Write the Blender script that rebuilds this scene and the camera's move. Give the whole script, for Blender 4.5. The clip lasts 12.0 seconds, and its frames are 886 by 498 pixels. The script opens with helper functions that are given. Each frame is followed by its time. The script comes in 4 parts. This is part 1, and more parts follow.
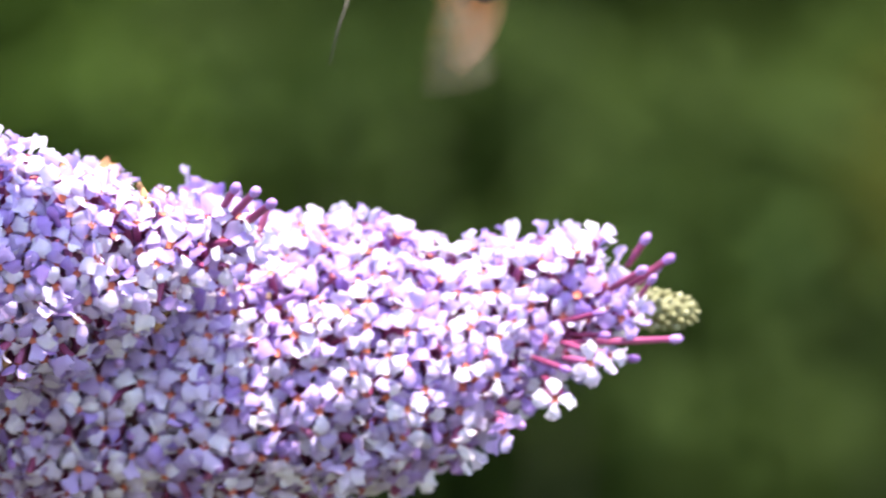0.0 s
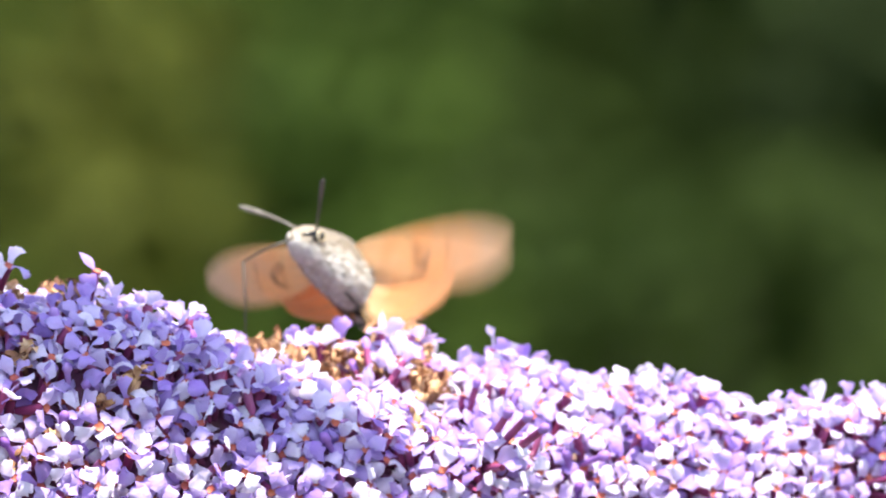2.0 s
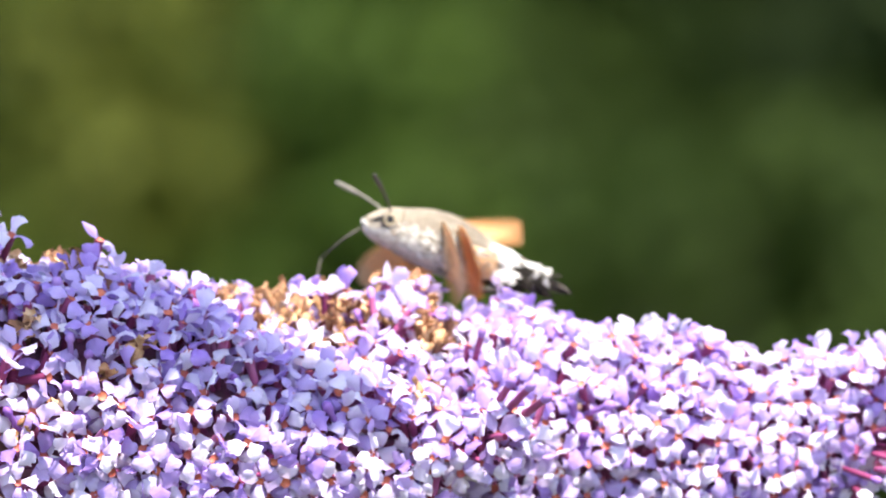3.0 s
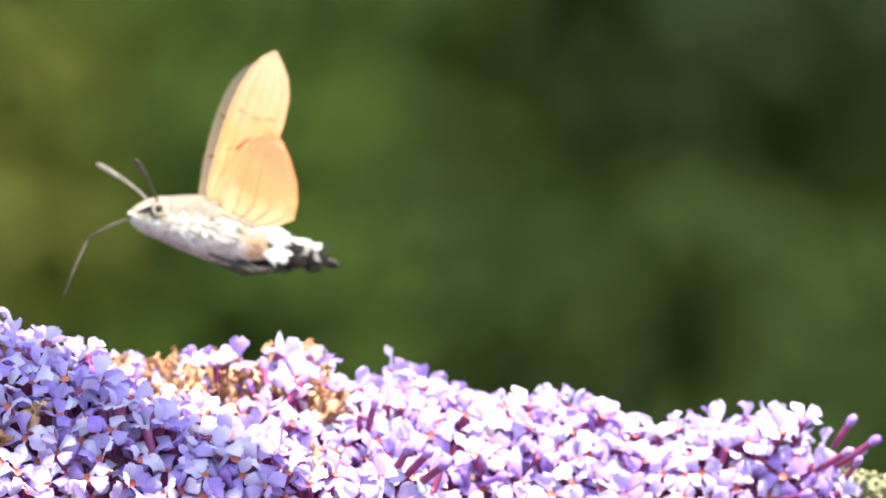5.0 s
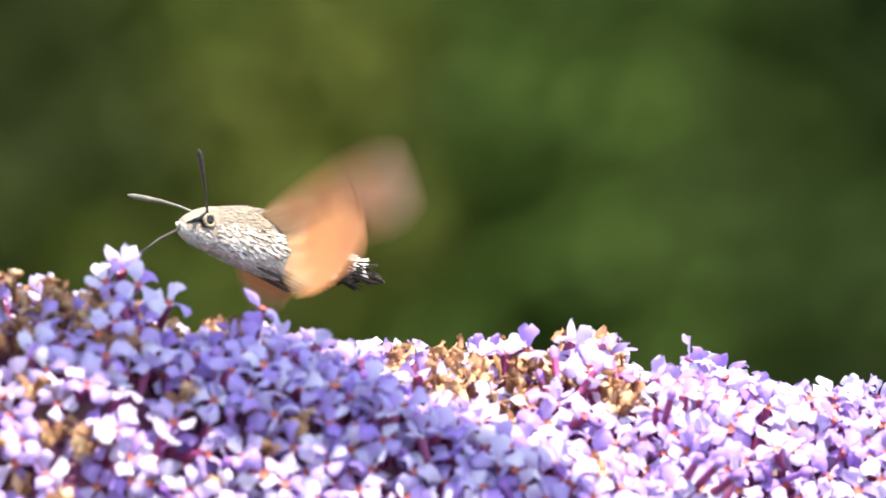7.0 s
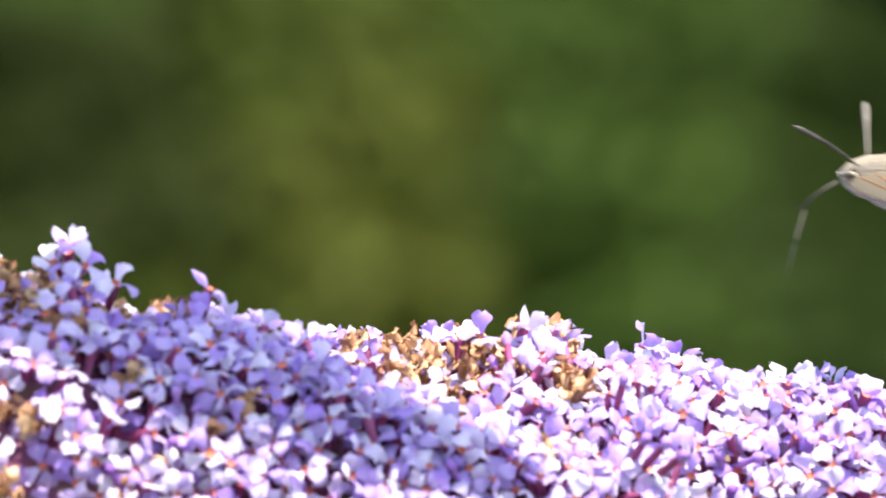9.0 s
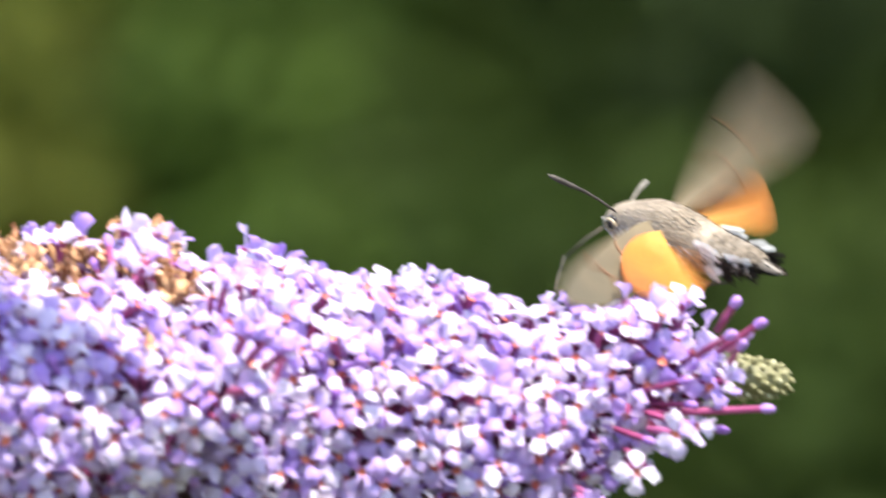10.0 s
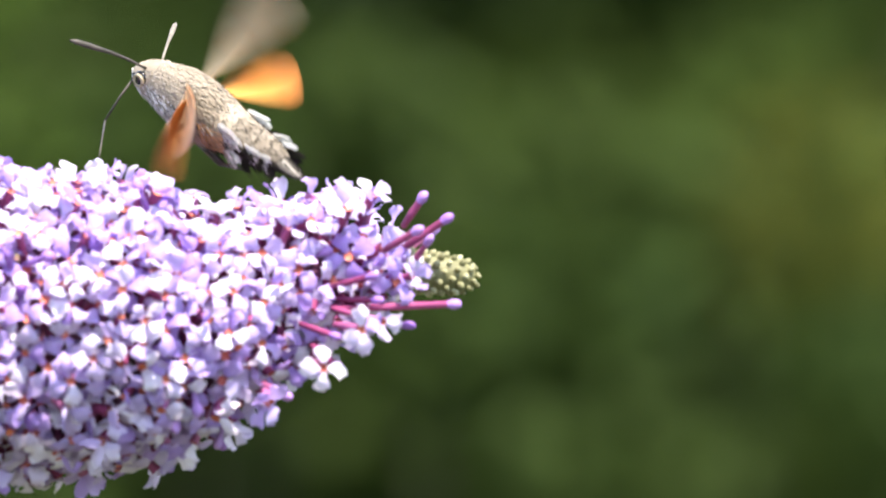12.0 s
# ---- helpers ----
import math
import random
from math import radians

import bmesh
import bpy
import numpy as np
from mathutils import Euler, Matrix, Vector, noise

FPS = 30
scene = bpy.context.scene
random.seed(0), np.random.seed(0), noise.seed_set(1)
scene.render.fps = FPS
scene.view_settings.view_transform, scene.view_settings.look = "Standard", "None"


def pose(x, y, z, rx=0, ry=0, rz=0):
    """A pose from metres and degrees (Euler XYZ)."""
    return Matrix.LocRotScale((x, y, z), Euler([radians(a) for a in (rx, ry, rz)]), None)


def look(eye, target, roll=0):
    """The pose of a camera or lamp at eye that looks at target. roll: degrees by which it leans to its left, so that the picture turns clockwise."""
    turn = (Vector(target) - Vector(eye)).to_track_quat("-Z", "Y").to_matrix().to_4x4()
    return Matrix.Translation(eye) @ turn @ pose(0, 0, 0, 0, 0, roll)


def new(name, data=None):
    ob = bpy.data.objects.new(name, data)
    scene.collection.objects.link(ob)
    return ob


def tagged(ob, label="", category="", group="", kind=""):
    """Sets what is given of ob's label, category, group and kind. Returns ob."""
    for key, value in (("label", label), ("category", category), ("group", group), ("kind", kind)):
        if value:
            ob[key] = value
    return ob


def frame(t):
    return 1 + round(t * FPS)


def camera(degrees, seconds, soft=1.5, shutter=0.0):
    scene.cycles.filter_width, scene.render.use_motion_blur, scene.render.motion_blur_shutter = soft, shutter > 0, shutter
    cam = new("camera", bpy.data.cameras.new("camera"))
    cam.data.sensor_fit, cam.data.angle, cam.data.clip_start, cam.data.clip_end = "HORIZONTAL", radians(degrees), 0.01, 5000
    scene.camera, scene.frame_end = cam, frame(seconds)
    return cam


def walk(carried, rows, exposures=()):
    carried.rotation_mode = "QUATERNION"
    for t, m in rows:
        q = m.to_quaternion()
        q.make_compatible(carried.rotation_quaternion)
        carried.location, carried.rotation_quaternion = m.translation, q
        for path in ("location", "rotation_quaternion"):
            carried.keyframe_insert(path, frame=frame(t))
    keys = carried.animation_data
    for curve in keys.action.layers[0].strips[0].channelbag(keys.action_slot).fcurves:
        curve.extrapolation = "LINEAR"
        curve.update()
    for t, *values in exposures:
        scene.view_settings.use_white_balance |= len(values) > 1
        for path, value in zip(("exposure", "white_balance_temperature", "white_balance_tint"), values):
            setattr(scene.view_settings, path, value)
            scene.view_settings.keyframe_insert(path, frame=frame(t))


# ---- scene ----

# ======================= camera =======================
K = 0.0000849          # metres of one plan unit on the flower's plane
DIST = 1.5             # from the lens to that plane at the start
U0, V0, Z0 = 784.0, 441.0, 1.2
EX, EZ = 0.018, 1.19   # where the lens stands


def flat(u, v, y=0.0):
    """Plan units to the world, along the line of sight to the depth y."""
    x, z, f = (u - U0) * K, Z0 - (v - V0) * K, (DIST + y) / DIST
    return Vector((EX + (x - EX) * f, y, EZ + (z - EZ) * f))


# seconds, plan point that the lens looks at, magnification, sidestep and rise of the lens in metres
AIM = [
    (0.0, 1264, 689, 1.0, 0, 0), (0.2, 1174, 713, 1.0, 0, 0), (0.5, 1072, 641, 1.0, 0, 0), (0.8, 1000, 610, 1.0, 0, 0),
    (1.0, 927, 501, 1.0, 0, 0), (1.5, 784, 441, 1.0, 0, 0), (2.0, 723, 404, 1.0, 0, 0), (2.5, 679, 436, 1.0, 0, 0),
    (3.0, 714, 493, 1.0, 0, 0), (3.5, 798, 490, 1.0, 0, 0), (3.7, 838, 464, 1.0, 0, 0), (4.5, 910, 385, 1.0, 0, 0),
    (5.3, 881, 368, 1.01, 0, 0), (5.5, 825, 396, 1.015, 0, 0), (6.0, 751, 487, 1.035, 0, 0), (6.5, 567, 455, 1.055, 0, 0),
    (7.0, 401, 398, 1.06, 0, 0), (7.5, 390, 419, 1.06, 0, 0), (7.7, 386, 448, 1.06, 0, 0), (8.5, 395, 440, 1.06, 0.009, -0.006),
    (9.3, 500, 414, 1.06, 0.019, -0.014), (9.5, 731, 460, 1.06, 0.019, -0.014), (9.7, 908, 481, 1.06, 0.019, -0.014), (10.0, 1138, 583, 1.07, 0.019, -0.014),
    (10.3, 1318, 684, 1.072, 0.019, -0.014), (10.5, 1408, 715, 1.072, 0.019, -0.014), (10.8, 1520, 775, 1.072, 0.019, -0.014),
    (11.0, 1556, 783, 1.072, 0.019, -0.014), (11.5, 1636, 782, 1.072, 0.019, -0.014), (12.0, 1656, 756, 1.072, 0.019, -0.014)]


def eye_at(row):
    return Vector((EX + row[4], -DIST / row[3], EZ + row[5]))


cam = camera(5.08, 12.0, soft=1.5, shutter=0.33)
cam.data.dof.use_dof = True
cam.data.dof.focus_distance = 1.436
cam.data.dof.aperture_fstop = 26.0
walk(cam, [(r[0], look(eye_at(r), flat(r[1], r[2]))) for r in AIM], exposures=[(0, 1.80), (0.5, 1.77), (1.5, 1.59), (2.0, 1.56), (3.0, 1.61), (3.5, 1.58), (5.5, 1.80), (6.0, 1.77), (6.5, 1.60), (7.5, 1.56), (10, 1.56), (12, 1.71)])

# ======================= light =======================
SUN_ELEV, SUN_AZ = 65.5, 152.0     # azimuth clockwise from +y
world = bpy.data.worlds.new("sky")
scene.world = world
world.use_nodes = True
wn = world.node_tree.nodes
sky = wn.new("ShaderNodeTexSky")
sky.sky_type = "NISHITA"
sky.sun_disc = False
sky.sun_elevation, sky.sun_rotation = radians(SUN_ELEV), radians(SUN_AZ)
wn["Background"].inputs[1].default_value = 0.16
world.node_tree.links.new(sky.outputs[0], wn["Background"].inputs[0])
sun = new("sun", bpy.data.lights.new("sun", "SUN"))
sun.data.energy, sun.data.angle, sun.data.color = 5.0, radians(0.53), (1.0, 0.94, 0.84)
SUN_DIR = Vector((math.cos(radians(SUN_ELEV)) * math.sin(radians(SUN_AZ)),
                  math.cos(radians(SUN_ELEV)) * math.cos(radians(SUN_AZ)), math.sin(radians(SUN_ELEV))))
sun.matrix_world = look(SUN_DIR * 20 + Vector((0, 0, 1.2)), (0, 0, 1.2))


# ======================= materials =======================
def ramp(nt, fac, stops):
    n = nt.nodes.new("ShaderNodeValToRGB")
    el = n.color_ramp.elements
    while len(el) < len(stops):
        el.new(0.5)
    for e, (p, c) in zip(el, stops):
        e.position, e.color = p, (*c, 1)
    nt.links.new(fac, n.inputs[0])
    return n.outputs[0]


def mat(name, stops, size, rough=0.6, thin=0.0, bump=0.2, random_by=0.0, detail=4.0, fine=6.0, spec=0.4, coords="Object", tint=None):
    """A surface: noise of the given size through a colour ramp, a finer relief, light that shines through if thin > 0."""
    m = bpy.data.materials.new(name)
    m.use_nodes = True
    nt = m.node_tree
    nd, ln = nt.nodes, nt.links
    p = nd["Principled BSDF"]
    tc = nd.new("ShaderNodeTexCoord")
    nz = nd.new("ShaderNodeTexNoise")
    nz.inputs["Scale"].default_value, nz.inputs["Detail"].default_value = 1.0 / size, detail
    ln.new(tc.outputs[coords], nz.inputs["Vector"])
    fac = nz.outputs["Fac"]
    if random_by:
        oi, ge = nd.new("ShaderNodeObjectInfo"), nd.new("ShaderNodeNewGeometry")
        add = nd.new("ShaderNodeMath")
        add.operation = "ADD"
        ln.new(oi.outputs["Random"], add.inputs[0])
        ln.new(ge.outputs["Random Per Island"], add.inputs[1])
        fr = nd.new("ShaderNodeMath")
        fr.operation = "FRACT"
        ln.new(add.outputs[0], fr.inputs[0])
        mix = nd.new("ShaderNodeMath")
        mix.operation = "MULTIPLY_ADD"
        ln.new(fr.outputs[0], mix.inputs[0])
        mix.inputs[1].default_value = random_by
        half = nd.new("ShaderNodeMath")
        half.operation = "MULTIPLY"
        ln.new(fac, half.inputs[0])
        half.inputs[1].default_value = 1.0 - random_by
        ln.new(half.outputs[0], mix.inputs[2])
        fac = mix.outputs[0]
    col = ramp(nt, fac, stops)
    ln.new(col, p.inputs["Base Color"])
    p.inputs["Roughness"].default_value = rough
    p.inputs["Specular IOR Level"].default_value = spec
    if bump:
        nb = nd.new("ShaderNodeTexNoise")
        nb.inputs["Scale"].default_value, nb.inputs["Detail"].default_value = fine / size, 3.0
        ln.new(tc.outputs[coords], nb.inputs["Vector"])
        bp = nd.new("ShaderNodeBump")
        bp.inputs["Strength"].default_value, bp.inputs["Distance"].default_value = bump, size * 0.1
        ln.new(nb.outputs["Fac"], bp.inputs["Height"])
        ln.new(bp.outputs[0], p.inputs["Normal"])
    if thin:
        tr, mx = nd.new("ShaderNodeBsdfTranslucent"), nd.new("ShaderNodeMixShader")
        ln.new(col, tr.inputs[0])
        mx.inputs[0].default_value = thin
        ln.new(p.outputs[0], mx.inputs[1])
        ln.new(tr.outputs[0], mx.inputs[2])
        ln.new(mx.outputs[0], nd["Material Output"].inputs[0])
    return m


M_PETAL = mat("petal_lilac", [(0.15, (0.335, 0.19, 0.59)), (0.5, (0.545, 0.43, 0.70)), (0.85, (0.85, 0.785, 0.845))], 0.004, 0.5, 0.40, 0.5, 0.6, spec=0.35)
M_PETAL_OLD = mat("petal_brown", [(0.15, (0.07, 0.032, 0.024)), (0.40, (0.30, 0.135, 0.065)), (0.64, (0.62, 0.36, 0.18)), (0.95, (0.76, 0.60, 0.45))], 0.0014, 0.7, 0.2, 0.5, 0.45)
M_TUBE = mat("tube_magenta", [(0.2, (0.17, 0.022, 0.075)), (0.6, (0.30, 0.055, 0.15)), (0.9, (0.42, 0.17, 0.34))], 0.003, 0.5, 0.15, 0.2, 0.6)
M_THROAT = mat("throat_orange", [(0.2, (0.30, 0.05, 0.06)), (0.8, (0.60, 0.17, 0.09))], 0.001, 0.6, 0.1, 0.2, 0.5)
M_BUD = mat("bud_violet", [(0.2, (0.24, 0.09, 0.38)), (0.8, (0.47, 0.28, 0.62))], 0.002, 0.6, 0.2, 0.2, 0.6)
M_CONE = mat("bud_cone_green", [(0.15, (0.10, 0.095, 0.035)), (0.5, (0.225, 0.21, 0.10)), (0.85, (0.44, 0.42, 0.26))], 0.0012, 0.6, 0.1, 0.4, 0.5)
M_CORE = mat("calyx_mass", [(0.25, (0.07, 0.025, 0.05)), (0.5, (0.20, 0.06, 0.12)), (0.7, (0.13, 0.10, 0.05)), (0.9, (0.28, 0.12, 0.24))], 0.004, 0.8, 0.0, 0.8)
M_STALK = mat("stalk_green", [(0.2, (0.10, 0.13, 0.05)), (0.8, (0.24, 0.27, 0.12))], 0.004, 0.7, 0.0, 0.4)
M_BARK = mat("bark", [(0.2, (0.05, 0.04, 0.025)), (0.8, (0.13, 0.10, 0.07))], 0.03, 0.9, 0.0, 0.8)
M_STEM = mat("shrub_stem", [(0.2, (0.022, 0.024, 0.012)), (0.8, (0.05, 0.052, 0.026))], 0.02, 0.9, 0.0, 0.6)
M_LEAF = mat("leaf_buddleia", [(0.2, (0.06, 0.09, 0.04)), (0.8, (0.12, 0.16, 0.08))], 0.02, 0.6, 0.42, 0.4, 0.5)
# leaf colours; the planting's sunny and shaded areas are painted into them
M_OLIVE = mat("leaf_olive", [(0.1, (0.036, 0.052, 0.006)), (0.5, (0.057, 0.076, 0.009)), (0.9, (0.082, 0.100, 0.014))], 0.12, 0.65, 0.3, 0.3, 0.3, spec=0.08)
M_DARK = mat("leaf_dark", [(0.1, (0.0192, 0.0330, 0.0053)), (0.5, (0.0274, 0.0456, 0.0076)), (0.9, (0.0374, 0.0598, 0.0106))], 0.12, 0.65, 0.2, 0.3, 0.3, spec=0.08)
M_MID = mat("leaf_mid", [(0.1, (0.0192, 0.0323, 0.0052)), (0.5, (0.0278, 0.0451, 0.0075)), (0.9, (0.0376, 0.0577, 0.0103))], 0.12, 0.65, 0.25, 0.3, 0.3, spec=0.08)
M_SUNLIT_GREEN = mat("leaf_sunlit_green", [(0.1, (0.0302, 0.0530, 0.0072)), (0.5, (0.0437, 0.0730, 0.0104)), (0.9, (0.0594, 0.0940, 0.0152))], 0.12, 0.65, 0.25, 0.3, 0.3, spec=0.08)
M_SUNLIT_OLIVE = mat("leaf_sunlit_olive", [(0.1, (0.052, 0.062, 0.009)), (0.5, (0.075, 0.086, 0.013)), (0.9, (0.098, 0.108, 0.020))], 0.12, 0.65, 0.3, 0.3, 0.3, spec=0.08)
# darkened leaf: the shade between the lit shrubs is put into its colour
M_SHADY = mat("leaf_shaded", [(0.1, (0.0175, 0.0314, 0.0056)), (0.5, (0.0258, 0.0450, 0.0080)), (0.9, (0.0368, 0.0595, 0.0112))], 0.12, 0.65, 0.15, 0.3, 0.3, spec=0.08)
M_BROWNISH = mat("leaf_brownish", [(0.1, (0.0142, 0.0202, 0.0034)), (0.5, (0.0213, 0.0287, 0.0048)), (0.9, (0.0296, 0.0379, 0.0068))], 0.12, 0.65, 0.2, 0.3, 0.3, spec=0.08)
# near-black leaf that paints a gap in deep shade
M_DEEP_SHADE = mat("leaf_deep_shade", [(0.1, (0.0121, 0.0210, 0.0060)), (0.5, (0.0189, 0.0309, 0.0084)), (0.9, (0.0297, 0.0444, 0.0120))], 0.12, 0.65, 0.1, 0.3, 0.3, spec=0.08)
M_SOIL = mat("lawn_soil", [(0.3, (0.034, 0.038, 0.018)), (0.7, (0.058, 0.067, 0.030))], 0.3, 0.95, 0.0, 0.6)
# moth
M_FUR = mat("fur_grey", [(0.2, (0.165, 0.13, 0.092)), (0.5, (0.25, 0.203, 0.15)), (0.85, (0.335, 0.28, 0.215))], 0.004, 0.9, 0.0, 0.3, 0.4)
M_BELLY = mat("fur_white", [(0.2, (0.26, 0.23, 0.19)), (0.5, (0.45, 0.41, 0.355)), (0.85, (0.64, 0.605, 0.55))], 0.0020, 0.9, 0.0, 0.6, 0.5)
M_BLACK = mat("scale_black", [(0.2, (0.006, 0.005, 0.004)), (0.8, (0.035, 0.028, 0.022))], 0.0010, 0.8, 0.0, 0.5, 0.5, spec=0.1)
M_TAIL = mat("scale_grey", [(0.2, (0.05, 0.042, 0.035)), (0.5, (0.14, 0.12, 0.10)), (0.8, (0.30, 0.27, 0.23))], 0.0012, 0.85, 0.0, 0.5, 0.5, spec=0.1)
M_BACK = mat("scale_mottled", [(0.30, (0.022, 0.018, 0.014)), (0.45, (0.085, 0.068, 0.052)), (0.6, (0.165, 0.135, 0.103)), (0.85, (0.32, 0.28, 0.23))], 0.0026, 0.9, 0.0, 0.5, 0.4, spec=0.1)
M_TUFT = mat("scale_white", [(0.2, (0.50, 0.47, 0.42)), (0.8, (0.74, 0.71, 0.66))], 0.0012, 0.9, 0.0, 0.4, 0.5)
M_SIDE = mat("scale_rust", [(0.2, (0.40, 0.20, 0.085)), (0.8, (0.62, 0.40, 0.22))], 0.0012, 0.85, 0.0, 0.5, 0.5)
M_EYE = mat("eye_tan", [(0.3, (0.16, 0.12, 0.07)), (0.7, (0.42, 0.34, 0.22))], 0.0004, 0.2, 0.0, 0.1)
M_PUPIL = mat("eye_dark", [(0.3, (0.004, 0.004, 0.004)), (0.7, (0.02, 0.015, 0.012))], 0.0004, 0.15, 0.0, 0.0)
M_HORN = mat("antenna_dark", [(0.2, (0.014, 0.011, 0.008)), (0.8, (0.075, 0.06, 0.045))], 0.001, 0.6, 0.0, 0.3)

# paler copy for the far antenna, with its sunlight put into the colour
M_HORN_LIT = mat("antenna_lit", [(0.2, (0.10, 0.085, 0.065)), (0.8, (0.22, 0.19, 0.15))], 0.001, 0.6, 0.0, 0.3)


def wing_mat(name, root, middle, margin, reach, thin=0.5):
    """Scales whose colour runs from the wing's root to its outer margin, broken up by noise."""
    m = mat(name, [(0, root), (1, margin)], 0.004, 0.75, thin, 0.3)
    nt = m.node_tree
    nd, ln = nt.nodes, nt.links
    rp = next(n for n in nd if n.type == "VALTORGB")
    e = rp.color_ramp.elements.new(0.5)
    for el, p, c in zip(rp.color_ramp.elements, (0.08, 0.45, 0.9), (root, middle, margin)):
        el.position, el.color = p, (*c, 1)
    tc, sp = nd.new("ShaderNodeTexCoord"), nd.new("ShaderNodeSeparateXYZ")
    ln.new(tc.outputs["Object"], sp.inputs[0])
    dv, ad, sb = nd.new("ShaderNodeMath"), nd.new("ShaderNodeMath"), nd.new("ShaderNodeMath")
    dv.operation, ad.operation, sb.operation = "DIVIDE", "MULTIPLY_ADD", "SUBTRACT"
    ln.new(sp.outputs[0], dv.inputs[0])
    dv.inputs[1].default_value = reach
    nz = next(n for n in nd if n.type == "TEX_NOISE")
    ln.new(nz.outputs["Fac"], ad.inputs[0])
    ad.inputs[1].default_value = 0.7
    ln.new(dv.outputs[0], ad.inputs[2])
    ln.new(ad.outputs[0], sb.inputs[0])
    sb.inputs[1].default_value = 0.35
    ln.new(sb.outputs[0], rp.inputs[0])
    return m


# paler underside roots: yellowish scales plus painted glow of sun through the wing
M_UNDER = wing_mat("wing_under_rust", (0.86, 0.54, 0.25), (0.86, 0.36, 0.12), (0.66, 0.40, 0.23), 0.0247, 0.3)
M_UPPER = wing_mat("wing_upper_grey", (0.17, 0.133, 0.078), (0.12, 0.094, 0.055), (0.085, 0.07, 0.042), 0.0247, 0.3)
M_HIND = wing_mat("hindwing_orange", (0.62, 0.34, 0.08), (0.53, 0.20, 0.03), (0.36, 0.13, 0.03), 0.0150, 0.42)
M_HIND_UNDER = wing_mat("hindwing_under", (0.90, 0.60, 0.30), (0.84, 0.36, 0.13), (0.66, 0.28, 0.11), 0.0150, 0.3)
M_MARK = mat("wing_mark", [(0.2, (0.10, 0.05, 0.025)), (0.8, (0.24, 0.12, 0.06))], 0.001, 0.8, 0.2, 0.2, 0.4)


# ======================= mesh helpers =======================
def mesh_ob(name, verts, faces, mats, parent=None, index=None, smooth=True, label=""):
    me = bpy.data.meshes.new(name)
    me.from_pydata([tuple(v) for v in verts], [], faces)
    for m in (mats if isinstance(mats, (list, tuple)) else [mats]):
        me.materials.append(m)
    if index is not None:
        me.polygons.foreach_set("material_index", index)
    if smooth:
        me.polygons.foreach_set("use_smooth", [True] * len(faces))
    me.update()
    ob = new(name, me)
    if parent:
        ob.parent = parent
    if label:
        ob["label"] = label
    return ob


def tube(points, radii, n=8, cap=True):
    """Rings along a line of points."""
    pts = [Vector(p) for p in points]
    verts, faces = [], []
    up = Vector((0.13, 0.31, 0.94))
    for i, p in enumerate(pts):
        d = (pts[min(i + 1, len(pts) - 1)] - pts[max(i - 1, 0)]).normalized()
        a = d.cross(up)
        if a.length < 0.05:
            a = d.cross(Vector((1, 0, 0)))
        a.normalize()
        b = d.cross(a)
        for k in range(n):
            w = 2 * math.pi * k / n
            verts.append(p + (a * math.cos(w) + b * math.sin(w)) * radii[i])
    for i in range(len(pts) - 1):
        for k in range(n):
            k2 = (k + 1) % n
            faces.append((i * n + k, i * n + k2, (i + 1) * n + k2, (i + 1) * n + k))
    if cap:
        faces.append(tuple(range(n - 1, -1, -1)))
        faces.append(tuple((len(pts) - 1) * n + k for k in range(n)))
    return verts, faces


def ball(c, rx, ry, rz, n=8, rings=5):
    verts, faces = [Vector(c) + Vector((0, 0, -rz))], []
    for i in range(1, rings):
        th = math.pi * i / rings
        for k in range(n):
            w = 2 * math.pi * k / n
            verts.append(Vector(c) + Vector((rx * math.sin(th) * math.cos(w), ry * math.sin(th) * math.sin(w), -rz * math.cos(th))))
    verts.append(Vector(c) + Vector((0, 0, rz)))
    for k in range(n):
        faces.append((0, 1 + (k + 1) % n, 1 + k))
        faces.append((len(verts) - 1, len(verts) - 1 - n + k, len(verts) - 1 - n + (k + 1) % n))
    for i in range(rings - 2):
        for k in range(n):
            k2 = (k + 1) % n
            faces.append((1 + i * n + k, 1 + i * n + k2, 1 + (i + 1) * n + k2, 1 + (i + 1) * n + k))
    return verts, faces


def join(pieces):
    """Several (verts, faces) as one."""
    verts, faces = [], []
    for v, f in pieces:
        o = len(verts)
        verts += list(v)
        faces += [tuple(i + o for i in q) for q in f]
    return verts, faces


def facing(n, spin=0.0):
    """A turn that brings +Z to n."""
    return Vector(n).to_track_quat("Z", "Y").to_matrix().to_4x4() @ Matrix.Rotation(spin, 4, "Z")


# ======================= florets =======================
rng = random.Random(7)


